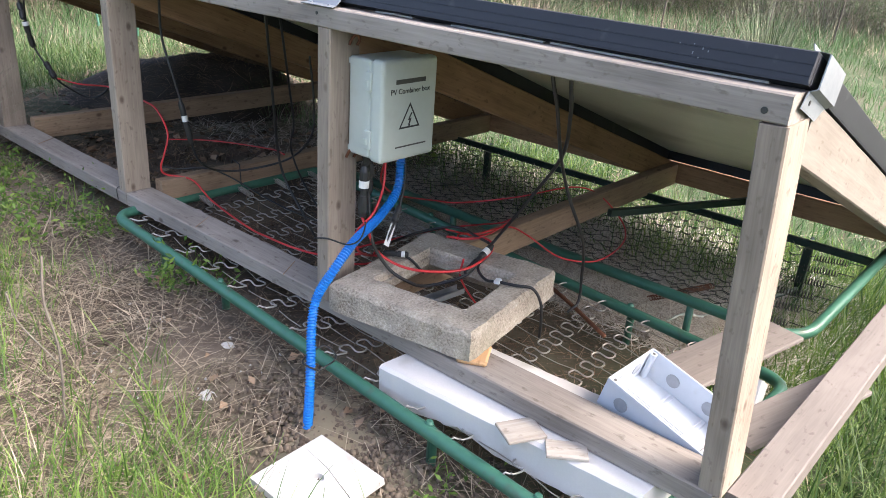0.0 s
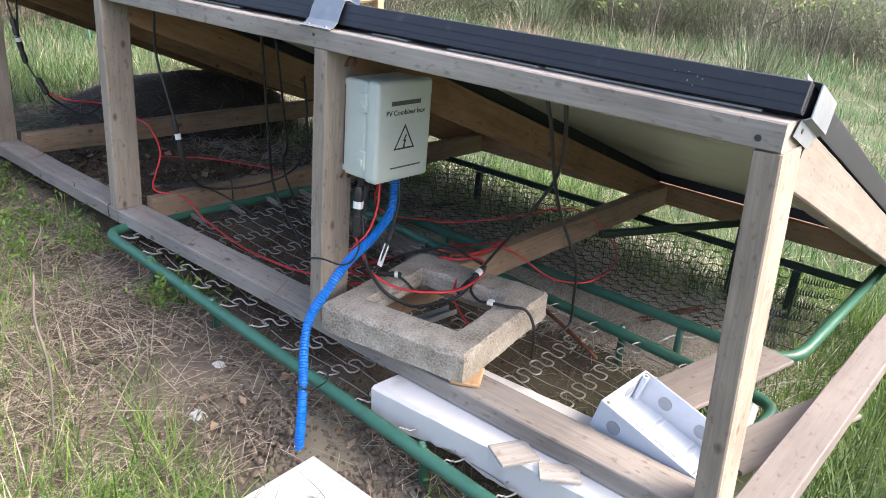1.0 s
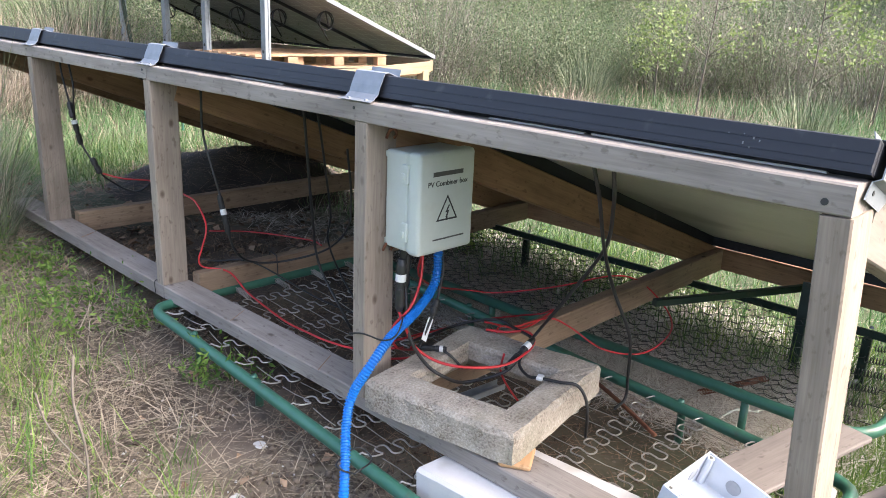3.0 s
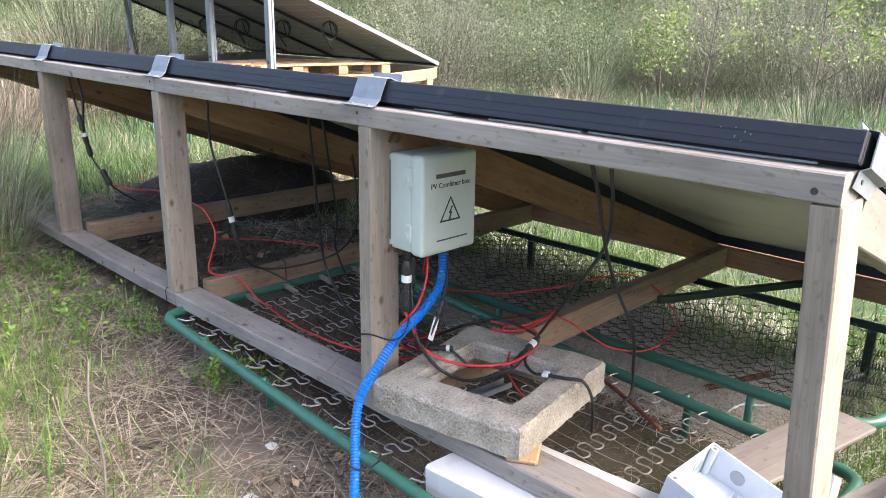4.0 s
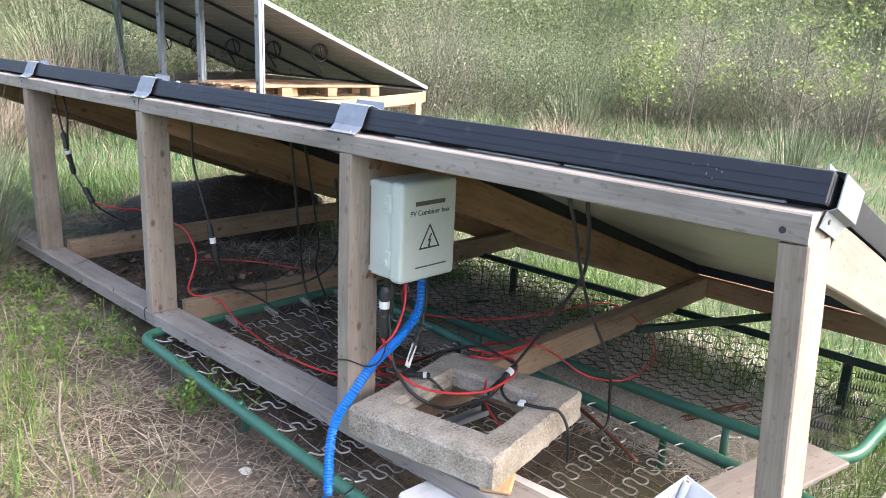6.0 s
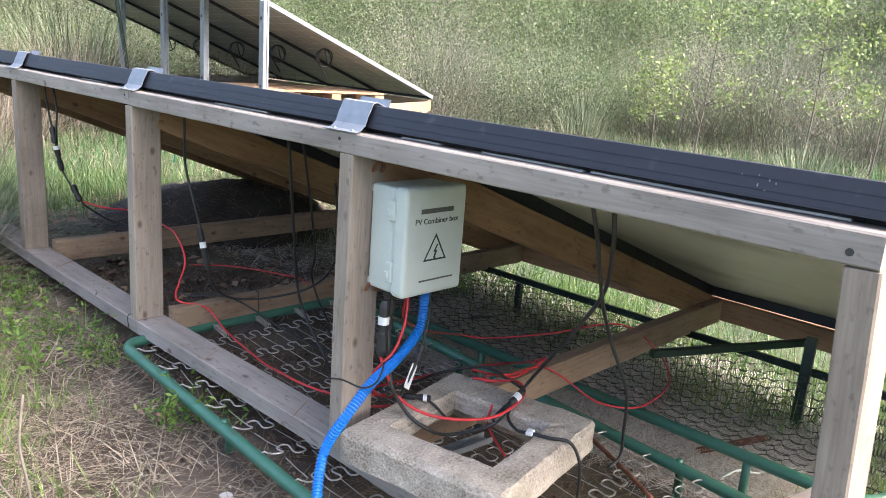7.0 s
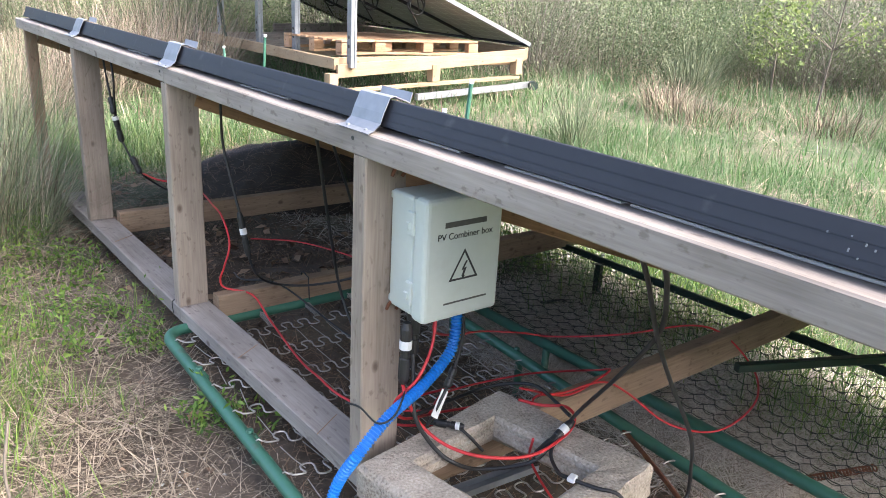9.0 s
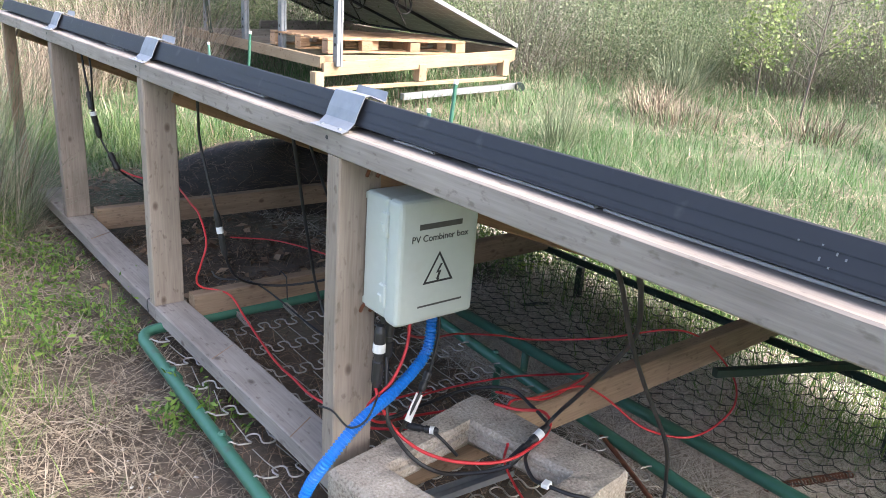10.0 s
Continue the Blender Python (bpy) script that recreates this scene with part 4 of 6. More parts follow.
for a, b in zip(line, line[1:]):
    cum.append(cum[-1] + (b - a).length)
k = 0
for i in range(count + 1):
    d = total * i / count
    while k < len(cum) - 2 and cum[k + 1] < d:
        k += 1
    fine.append(line[k].lerp(line[k + 1], (d - cum[k]) / max(1e-6, cum[k + 1] - cum[k])))
part("corrugated_pipe", sweep(bmesh.new(), fine, lambda i: 0.0095 if i % 4 < 2 else 0.0122, 12), M_BLUE, duct)

RED1 = [(0.060, -0.100, 0.336), (0.056, -0.122, 0.315), (0.095, -0.125, 0.240), (0.128, -0.179, 0.208), (0.179, -0.240, 0.200), (0.266, -0.277, 0.195), (0.376, -0.263, 0.197), (0.434, -0.232, 0.2), (0.446, -0.194, 0.206), (0.414, -0.148, 0.198), (0.39, -0.10, 0.196)]
RED2 = [(0.145, -0.09, 0.466), (0.20, -0.02, 0.38), (0.40, 0.14, 0.26), (0.604, 0.285, 0.16), (0.804, 0.325, 0.09), (0.898, 0.273, 0.075), (1.030, 0.123, 0.11), (1.212, 0.008, 0.142), (1.284, -0.068, 0.12), (1.315, -0.160, 0.04), (1.182, -0.255, 0.03), (1.017, -0.295, 0.03), (0.894, -0.287, 0.035), (0.818, -0.212, 0.05), (0.763, -0.121, 0.11), (0.702, -0.085, 0.142), (0.55, -0.09, 0.16), (0.44, -0.11, 0.195), (0.40, -0.13, 0.195)]
RED3 = [(0.25, 0.08, 0.12), (0.168, 0.171, 0.108), (0.136, 0.273, 0.106), (0.156, 0.413, 0.085), (0.170, 0.553, 0.075), (0.215, 0.825, 0.075), (0.205, 0.93, 0.125), (0.14, 0.985, 0.143), (0.128, 0.995, 0.17), (0.140, 0.99, 0.212), (0.165, 1.0, 0.284), (0.180, 1.09, 0.345), (0.200, 1.217, 0.349), (0.26, 1.45, 0.32), (0.30, 1.684, 0.302), (0.200, 1.730, 0.316), (0.170, 1.855, 0.319)]
RED4 = [(0.25, 0.05, 0.13), (0.395, 0.16, 0.09), (0.621, 0.133, 0.085), (0.753, 0.078, 0.085), (0.822, 0.03, 0.09), (0.78, -0.045, 0.138), (0.70, -0.07, 0.142), (0.56, -0.09, 0.15), (0.43, -0.06, 0.195)]
RED5 = [(0.145, -0.09, 0.466), (0.125, -0.105, 0.40), (0.085, -0.115, 0.345), (0.05, -0.09, 0.29), (0.12, -0.03, 0.20), (0.30, 0.08, 0.10), (0.42, 0.06, 0.09), (0.36, 0.0, 0.13), (0.25, 0.03, 0.11), (0.16, 0.10, 0.11), (0.25, 0.2, 0.08), (0.45, 0.2, 0.07)]
RED6 = [(0.30, -0.24, 0.20), (0.32, -0.22, 0.13), (0.34, -0.27, 0.06), (0.36, -0.33, 0.02)]
RED7 = [(0.62, 0.95, 0.14), (0.70, 1.15, 0.10), (0.66, 1.5, 0.06), (0.5, 1.6, 0.07)]
BLKA = [(0.10, -0.57, 0.80), (0.120, -0.570, 0.749), (0.180, -0.549, 0.682), (0.290, -0.506, 0.543), (0.380, -0.488, 0.423), (0.460, -0.498, 0.288), (0.60, -0.43, 0.12), (0.62, -0.42, 0.035), (0.56, -0.425, 0.025)]
BLKB = [(0.10, -0.62, 0.80), (0.120, -0.612, 0.749), (0.200, -0.570, 0.671), (0.300, -0.500, 0.547), (0.345, -0.393, 0.40), (0.430, -0.251, 0.235), (0.361, -0.260, 0.207), (0.285, -0.262, 0.165), (0.213, -0.190, 0.13), (0.143, -0.180, 0.165), (0.108, -0.151, 0.20), (0.075, -0.130, 0.265), (0.08, -0.11, 0.317), (0.098, -0.08, 0.40), (0.103, -0.08, 0.466)]
BLKC = [(0.10, 0.35, 0.80), (0.120, 0.358, 0.745), (0.220, 0.466, 0.461), (0.300, 0.541, 0.245), (0.300, 0.427, 0.120), (0.329, 0.407, 0.045)]
BLKD = [(0.12, 0.31, 0.80), (0.150, 0.330, 0.722), (0.300, 0.498, 0.532), (0.400, 0.606, 0.365), (0.46, 0.70, 0.25), (0.55, 0.75, 0.10), (0.5, 0.6, 0.05)]
BLKE = [(0.10, 0.88, 0.80), (0.110, 0.890, 0.744), (0.120, 0.908, 0.622), (0.130, 0.870, 0.495), (0.150, 0.848, 0.371), (0.160, 0.839, 0.283), (0.200, 0.860, 0.209), (0.300, 0.918, 0.145), (0.400, 0.87, 0.142), (0.500, 0.76, 0.193), (0.500, 0.64, 0.303), (0.500, 0.624, 0.424), (0.48, 0.62, 0.58)]
BLKF = [(0.10, 2.0, 0.79), (0.100, 2.007, 0.725), (0.100, 1.934, 0.568), (0.120, 1.931, 0.448), (0.150, 1.857, 0.346), (0.200, 1.876, 0.286), (0.300, 1.861, 0.223), (0.350, 1.792, 0.278), (0.36, 1.75, 0.4)]
BLKG = [(0.11, 1.96, 0.79), (0.100, 1.897, 0.688), (0.100, 1.91, 0.60), (0.11, 1.94, 0.53)]
BLKH = [(0.218, -0.085, 0.466), (0.215, -0.093, 0.40), (0.19, -0.10, 0.325), (0.165, -0.108, 0.293), (0.135, -0.112, 0.25), (0.14, -0.085, 0.205), (0.16, -0.07, 0.196), (0.195, -0.11, 0.197), (0.205, -0.14, 0.19), (0.235, -0.16, 0.15)]
BLKI = [(0.375, -0.26, 0.205), (0.32, -0.275, 0.182), (0.285, -0.33, 0.178), (0.277, -0.372, 0.190), (0.292, -0.42, 0.1925), (0.318, -0.455, 0.188), (0.332, -0.475, 0.15), (0.345, -0.475, 0.09), (0.37, -0.46, 0.03)]
BLKJ = [(0.15, -0.03, 0.2), (0.30, 0.03, 0.16), (0.42, 0.03, 0.16), (0.47, -0.06, 0.192), (0.45, -0.16, 0.2), (0.42, -0.23, 0.21)]
BLKK = [(0.46, 0.40, 0.03), (0.36, 0.62, 0.08), (0.30, 0.92, 0.142), (0.24, 1.08, 0.12), (0.3, 1.3, 0.06)]
for pts, mat, r, label in ((RED1, M_RED, 0.0036, "red cable loop from the box over the concrete frame"), (RED2, M_RED, 0.003, "long red cable loop lying over the beam and mesh"),
                           (RED3, M_RED, 0.0034, "red cable running along the sill beam to the posts"), (RED4, M_RED, 0.003, "red cable lying behind the concrete frame"),
                           (RED5, M_RED, 0.0034, "red cable tangle hanging below the grey box"), (RED6, M_RED, 0.003, "short red cable hanging in the concrete opening"),
                           (RED7, M_RED, 0.003, "red cable end on the soil under the panels"),
                           (BLKA, M_BLACK, 0.0042, "black cable hanging from the panel to the soil"), (BLKB, M_BLACK, 0.0045, "black cable from the panel to the box, crossing another"),
                           (BLKC, M_BLACK, 0.0042, "black cable hanging from the front beam to the springs"), (BLKD, M_BLACK, 0.0036, "thin black cable hanging under the rafters"),
                           (BLKE, M_BLACK, 0.004, "black cable with connector hanging beside a post"), (BLKF, M_BLACK, 0.004, "black cable with taped connectors beside a far post"),
                           (BLKG, M_BLACK, 0.004, "black cable loop under the front beam"), (BLKH, M_BLACK, 0.0036, "black cable with a white tag under the box"),
                           (BLKI, M_BLACK, 0.004, "black cable with a white tag over the concrete frame"), (BLKJ, M_BLACK, 0.0042, "black cable behind the concrete frame"),
                           (BLKK, M_BLACK, 0.003, "thin black cable over the tie beam")):
    w = thing("red_cable" if mat is M_RED else "black_cable", pts[0], label, "cable", "cables under the panels")
    tube("wire", pts, r, mat, w, sides=7, step=10)

CONN = [(0, 0.006), (0.1, 0.0095), (0.42, 0.0095), (0.44, 0.0075), (0.56, 0.0075), (0.58, 0.0095), (0.9, 0.0095), (1, 0.006)]


def connector(a, b, label, tag=0.5, fat=1.0):
    c = thing("cable_connector", a, label, "connector", "connectors on the cables")
    lathe("housing", a, b, [(s, r * fat) for s, r in CONN], M_BLACK, c, sides=12)
    if tag is not None:
        a, b = Vector(a), Vector(b)
        p, q = a.lerp(b, tag - 0.07), a.lerp(b, tag + 0.07)
        lathe("tag", p, q, [(0, 0.0102 * fat), (1, 0.0102 * fat)], M_WHITE_TAG, c, "white paper tag", 12)


connector((0.066, -0.100, 0.466), (0.062, -0.100, 0.336), "black inline fuse holder with white tag below the box", 0.35, 1.25)
connector((0.102, -0.080, 0.464), (0.098, -0.080, 0.38), "black plug below the grey box", None, 1.1)
connector((0.141, 0.86, 0.425), (0.158, 0.84, 0.29), "black connector with white tag hanging on a cable", 0.42)
connector((0.10, 1.955, 0.61), (0.101, 1.934, 0.545), "black connector taped to a cable", None, 1.2)
connector((0.103, 1.934, 0.54), (0.122, 1.93, 0.435), "black connector with white tag beside a far post", 0.1, 1.2)
connector((0.14, 1.88, 0.385), (0.16, 1.855, 0.32), "black connector where red cable begins", None, 1.3)
connector((0.192, -0.10, 0.335), (0.168, -0.107, 0.297), "black connector hanging under the box", None, 0.9)
connector((0.285, -0.262, 0.172), (0.40, -0.256, 0.218), "black taped connector over the concrete opening", 0.75, 1.0)
connector((0.165, -0.075, 0.2), (0.205, -0.128, 0.202), "black connector on the concrete frame", 0.8, 0.85)
flag = thing("paper_tag", (0.15, -0.11, 0.24), "folded white paper tag hanging on a black cable", "tag")
part("sheet", box_bm((0.06, 0.02, 0.0012), 0, (0, 0, 0)), M_WHITE_TAG, flag, at=axes((0.148, -0.112, 0.268), (-0.45, -0.15, -0.6), (0.2, -0.9, 0.3)))
tag = thing("paper_tag", (0.272, -0.39, 0.186), "small white paper tag on a black cable", "tag")
part("sheet", box_bm((0.022, 0.016, 0.0095), 0.002), M_WHITE_TAG, tag, at=pose(0.278, -0.374, 0.192, 0, 0, 20))
for pts, label in (([(-0.006, 0.004, 0.262), (-0.006, -0.05, 0.278), (-0.03, -0.15, 0.302), (0.0, -0.16, 0.312), (0.04, -0.135, 0.335), (0.094, -0.050, 0.285), (0.096, 0.004, 0.265)], "black cable tie holding the conduit to the post"),
                   ([(-0.165, -0.21, 0.04), (-0.19, -0.20, 0.055), (-0.185, -0.175, 0.06), (-0.12, -0.17, 0.07), (-0.105, -0.2, 0.045), (-0.165, -0.212, 0.04)], "black cable tie from conduit to bed tube"),
                   ([(0.41, 0.942, 0.14), (0.41, 0.94, 0.04), (0.41, 0.985, 0.03), (0.41, 0.99, 0.14), (0.41, 0.942, 0.141)], "black cable tie round a tie beam")):
    w = thing("cable_tie", pts[0], label, "cable tie")
    tube("strap", pts, 0.0022, M_BLACK, w, sides=5)
staple = thing("wire_staple", (-0.004, 1.03, 0.09), "thin dark wire loop hooked over the sill beam", "wire")
tube("wire", [(0.03, 1.055, 0.1025), (-0.0035, 1.06, 0.103), (-0.0045, 1.06, 0.06)], 0.0015, M_DARK_WIRE, staple, sides=5)
channel = thing("metal_channel", (0.38, -0.05, 0.0), "galvanised steel channel lying in the concrete opening", "metal channel")
bm = box_bm((0.24, 0.032, 0.002), 0, (0, 0, 0))
box_bm((0.24, 0.002, 0.016), 0, (0, -0.016, 0.008), bm=bm)
box_bm((0.24, 0.002, 0.016), 0, (0, 0.016, 0.008), bm=bm)
part("profile", bm, M_ZINC, channel, at=pose(0.29, -0.14, 0.035, 0, 0, -5))
rope = thing("rusty_coil", (1.1, -0.53, -0.08), "rusty brown coiled spring rod lying on straw", "spring")
pts = [Vector((1.08, -0.43, -0.105)).lerp(Vector((1.36, -0.53, -0.11)), i / 240) + Vector((0, math.cos(i * 0.7) * 0.009, math.sin(i * 0.7) * 0.009)) for i in range(241)]
part("coil", sweep(bmesh.new(), pts, 0.0025, 4), M_RUST, rope)
pl = thing("plastic_sheet", (1.1, -0.57, -0.07), "crumpled pale plastic strip on the straw", "plastic scrap")
tube("strip", [(0.99, -0.54, -0.115), (1.06, -0.56, -0.105), (1.13, -0.60, -0.12), (1.2, -0.62, -0.115), (1.24, -0.66, -0.12)], lambda i: 0.004 + 0.002 * math.sin(i * 1.7), M_BOX, pl, sides=6)
cross = thing("iron_rod", (0.55, -0.72, 0.0), "rusty thin rod lying under the springs", "rod")
tube("rod", [(0.56, -0.55, 0.0), (0.66, -0.35, 0.005), (0.80, -0.05, 0.0)], 0.006, M_RUST, cross, sides=6)


# ---- second array beyond ----
def rear_array():
    base_y = 5.02
    for k in range(4):
        solar_panel(0, 1.0, (2.62, base_y + k * 1.0, 0.495 + SLOPE * (5.30 - 2.62)), 2.86, "sloped solar panel seen from below, pale edge and dark cells", 0.04, "panels of the far array", True, k == 0)
    c = thing("far_rack", (4.0, 5.5, 0.0), "pale pine base frame with galvanised perforated posts under far panels", "rack")
    for k in range(4):
        y = (4.93, 6.0, 6.85, 7.9)[k]
        x = 2.98
        top = 0.495 + SLOPE * (5.30 - x) - 0.01
        bm = box_bm((0.05, 0.075, top - 0.33), 0.004, (0, 0, (top - 0.33) / 2))
        box_bm((0.02, 0.09, top - 0.33), 0.002, (0.02, 0.0, (top - 0.33) / 2), bm=bm)
        post = part("steel_post", bm, M_ZINC, c, "galvanised steel post with holes", at=Matrix.Translation((x, y, 0.33)))
        for z in (0.52, 0.60, 1.2):
            lathe("hole", (x - 0.024, y, z), (x - 0.027, y, z), [(0, 0.016), (1, 0.016)], M_INK, post, "dark round hole", 12)
        timber("sleeper", (2.86, y + 0.15, 0.36), (5.2, y + 0.15, 0.36), 0.05, 0.1, M_FRESH_WOOD if k == 0 else M_GREY_WOOD, c)
    timber("edge_plank", (2.85, 4.95, 0.30), (5.14, 4.95, 0.42), 0.03, 0.12, M_FRESH_WOOD, c, "fresh pine edge plank", up=(0, 0, 1))
    timber("edge_plank", (2.76, 4.95, 0.12), (5.06, 4.95, 0.19), 0.09, 0.03, M_FRESH_WOOD, c, "fresh pine lower plank", up=(0, 0, 1))
    for x, z in ((2.80, 0.2), (3.95, 0.26), (5.06, 0.30)):
        timber("spacer_block", (x, 4.97, z - 0.08), (x, 4.97, z + 0.08), 0.1, 0.09, M_FRESH_WOOD, c, up=(1, 0, 0))
    timber("cross_beam", (2.86, 4.98, 0.36), (2.86, 8.3, 0.36), 0.05, 0.1, M_FRESH_WOOD, c)
    timber("cross_beam", (5.2, 4.98, 0.43), (5.2, 8.6, 0.43), 0.05, 0.12, M_FRESH_WOOD, c)
    timber("cross_beam", (3.9, 8.4, 0.42), (5.6, 8.4, 0.46), 0.05, 0.15, M_GREY_WOOD, c)
    timber("skid", (3.7, 4.9, 0.04), (5.25, 4.96, 0.10), 0.06, 0.06, M_ZINC, c, "grey metal skid rail")
    lathe("skid_joint", (5.24, 4.86, 0.10), (5.3, 5.0, 0.10), [(0, 0.05), (0.4, 0.05), (0.5, 0.035), (1, 0.035)], M_DARK_GREEN, c, "dark pipe joint")
    timber("skid_post", (5.27, 4.96, 0.0), (5.27, 4.96, 0.45), 0.03, 0.03, M_DARK_GREEN, c)
    brace = thing("dark_prop", (2.5, 7.3, 0.4), "dark steel prop under the far panels", "prop")
    timber("bar", (2.62, 6.9, 0.45), (2.45, 6.85, 1.5), 0.04, 0.03, M_DARK_GREEN, brace, up=(1, 0, 0))
    for k in range(5):
        w = thing("black_cable", (4.6 - 0.1 * k, base_y + 0.4 + 0.8 * k, 1.0), "black cable coil hanging under a far panel", "cable", "cable coils of the far array")
        x0, y0 = 3.95, base_y + 0.28 + 0.85 * k
        z0 = 0.495 + SLOPE * (5.30 - x0) - 0.02
        coil = [(x0, y0, z0)] + [(x0 + 0.09 * math.sin(i * 0.7), y0 + 0.02 * math.cos(i), z0 - 0.10 - 0.09 * math.cos(i * 0.7)) for i in range(1, 18)] + [(x0 + 0.05, y0 + 0.02, z0 - 0.3)]
        tube("wire", coil, 0.008, M_BLACK, w, sides=5, step=4)


def pallet(at, turn, label):
    c = thing("pallet", at, label, "pallet", "pallets by the far array")
    m = pose(*at, 0, 0, turn)
    for k in range(7):
        part("slat", box_bm((1.15, 0.09, 0.02), 0.002, (0, -0.42 + k * 0.14, 0.13)), M_PALLET, c, at=m)
    for y in (-0.42, 0, 0.42):
        part("slat", box_bm((1.15, 0.09, 0.02), 0.002, (0, y, 0.012)), M_PALLET, c, at=m)
        for x in (-0.52, 0, 0.52):
            part("block", box_bm((0.11, 0.09, 0.088), 0.002, (x, y, 0.07)), M_PALLET, c, at=m)
    return c


M_PALLET = wood("pallet_wood", (0.27, 0.155, 0.085), (0.44, 0.29, 0.18), tint=0.2)
rear_array()
pallet((3.55, 5.75, 0.41), 8, "brown pine pallet lying on the far timber base")
pallet((4.1, 5.62, 0.41), -10, "brown pine pallet lying askew beside another")
for a, b in (((1.9, 2.0, -0.05), (1.915, 1.955, 0.60)), ((1.84, 2.07, -0.05), (1.86, 2.1, 0.43)), ((2.0, 4.70, -0.02), (2.02, 4.66, 0.62)), ((1.97, 5.3, -0.02), (2.0, 5.45, 0.46))):
    s = thing("garden_stake", a, "thin green plastic-coated garden stake in the grass", "stake", "green stakes")
    lathe("rod", a, b, [(0, 0.011), (1, 0.011)], M_GREEN, s, sides=8)
    lathe("cap", b, Vector(b) + (Vector(b) - Vector(a)).normalized() * 0.02, [(0, 0.013), (1, 0.013)], M_WHITE_TAG, s, "pale end cap", 8)


# ---- ground cover ----
def scatter(rng, n, x0, x1, y0, y1, keep=None):
    x, y = rng.uniform(x0, x1, n), rng.uniform(y0, y1, n)
    if keep is not None:
        ok = rng.uniform(0, 1, n) < keep(x, y)
        x, y = x[ok], y[ok]
    off = np.maximum(np.abs(x + 0.318), np.abs(y + 0.389)) > 0.15
    x, y = x[off], y[off]
    return x, y


def patchy(x, y, f=2.0, seed=0.0):
    return 0.5 + 0.25 * (np.sin(f * x * 1.7 + seed) * np.cos(f * y * 1.3 + 2 * seed) + np.sin(f * 2.3 * y + 1.1 * seed + f * x) * np.cos(f * 0.9 * x - seed))


def soft_edge(x, y, x0, x1, y0, y1, w):
    """One inside a plot, falling to nothing over w metres at its uneven rim."""
    d = np.minimum(np.minimum(x - x0, x1 - x), np.minimum(y - y0, y1 - y)) + 0.5 * w * (patchy(x, y, 2.4, 7.0) - 0.5)
    return np.clip(d / w, 0, 1)


def lying(rng, x, y, lmin, lmax, w):
    """Straw lying nearly flat, arched a little."""
    k = len(x)
    lean = rng.uniform(1.15, 1.62, k)
    return blades(rng, x, y, rng.uniform(lmin, lmax, k), rng.uniform(0.5, 1.0, k) * w, lean, rng.uniform(-0.1, 0.5, k), 3, sink=-rng.uniform(0.0, 0.012, k))


def upright(rng, x, y, lmin, lmax, w, lean=0.45, curl=0.9, segs=3):
    k = len(x)
    return blades(rng, x, y, rng.uniform(lmin, lmax, k), rng.uniform(0.6, 1.1, k) * w, np.abs(rng.normal(0, lean, k)), rng.uniform(0.1, curl, k), segs, sink=0.01)


def tufts(rng, cx, cy, per, spread, lmin, lmax, w, lean=0.4, curl=0.9):
    """Bunches of blades round each given foot."""
    x = np.repeat(cx, per) + rng.normal(0, spread, len(cx) * per)
    y = np.repeat(cy, per) + rng.normal(0, spread, len(cx) * per)
    return upright(rng, x, y, lmin, lmax, w, lean, curl)


rng = np.random.default_rng(21)
bare = lambda x, y: np.clip(1.15 - 1.1 * np.exp(-((x + 0.2) ** 2 / 0.03 + (y + 0.3) ** 2 / 0.12)), 0.08, 1)
path_straw = stack([lying(rng, *scatter(rng, 105000, -2.3, 0.3, -1.9, 3.1, lambda x, y: (x < 0) * soft_edge(x, y, -2.3, 0.9, -1.9, 3.1, 0.8) * bare(x, y) * (0.35 + 0.65 * patchy(x, y, 3.1, 1.0))), 0.03, 0.17, 0.0034),
                    lying(rng, *scatter(rng, 6000, -2.4, -0.1, 1.5, 4.5), 0.08, 0.3, 0.005)])
arrays("straw_litter", *path_straw, M_STRAW, "matted dry straw lying on the trodden path", "straw")
cover = stack([lying(rng, *scatter(rng, 52000, 0.85, 2.0, -1.0, 1.0, lambda x, y: np.clip((y + 1.0) * 3, 0, 1) * np.clip(1.2 - 1.3 * np.clip(x - 1.45, 0, 1) - 0.5 * np.clip(y - 0.2, 0, 1), 0, 1)), 0.05, 0.22, 0.0042), lying(rng, *scatter(rng, 5000, 0.9, 2.1, 1.0, 3.4), 0.05, 0.22, 0.0042)])
arrays("straw_litter", *cover, M_PALE_STRAW, "pale dry straw under the wire mesh", "straw")
dark = lying(rng, *scatter(rng, 13000, -0.05, 0.95, -1.0, 3.2, lambda x, y: 0.3 + 0.7 * patchy(x, y, 5, 2)), 0.03, 0.14, 0.003)
arrays("twig_litter", *dark, M_LITTER, "brown twigs and dead stalks on dark soil under the panels", "litter")


def dead_leaves(rng, x, y, size):
    """Small folded leaves lying about."""
    k = len(x)
    h = rng.uniform(0, math.tau, k)
    a = np.stack([np.cos(h), np.sin(h), rng.uniform(-0.3, 0.3, k)], 1)
    b = np.stack([-np.sin(h), np.cos(h), rng.uniform(-0.5, 0.5, k)], 1)
    s = (size * rng.uniform(0.5, 1.2, k))[:, None]
    p = np.stack([x, y, lift(x, y) + 0.012], 1)
    v = np.stack([p - a * s, p + b * s * 0.5, p + a * s, p - b * s * 0.5 + np.array([0, 0, 0.01])], 1).reshape(-1, 3)
    t = (np.array([(0, 1, 2), (0, 2, 3)])[None] + (np.arange(k) * 4)[:, None, None]).reshape(-1, 3)
    return v, t


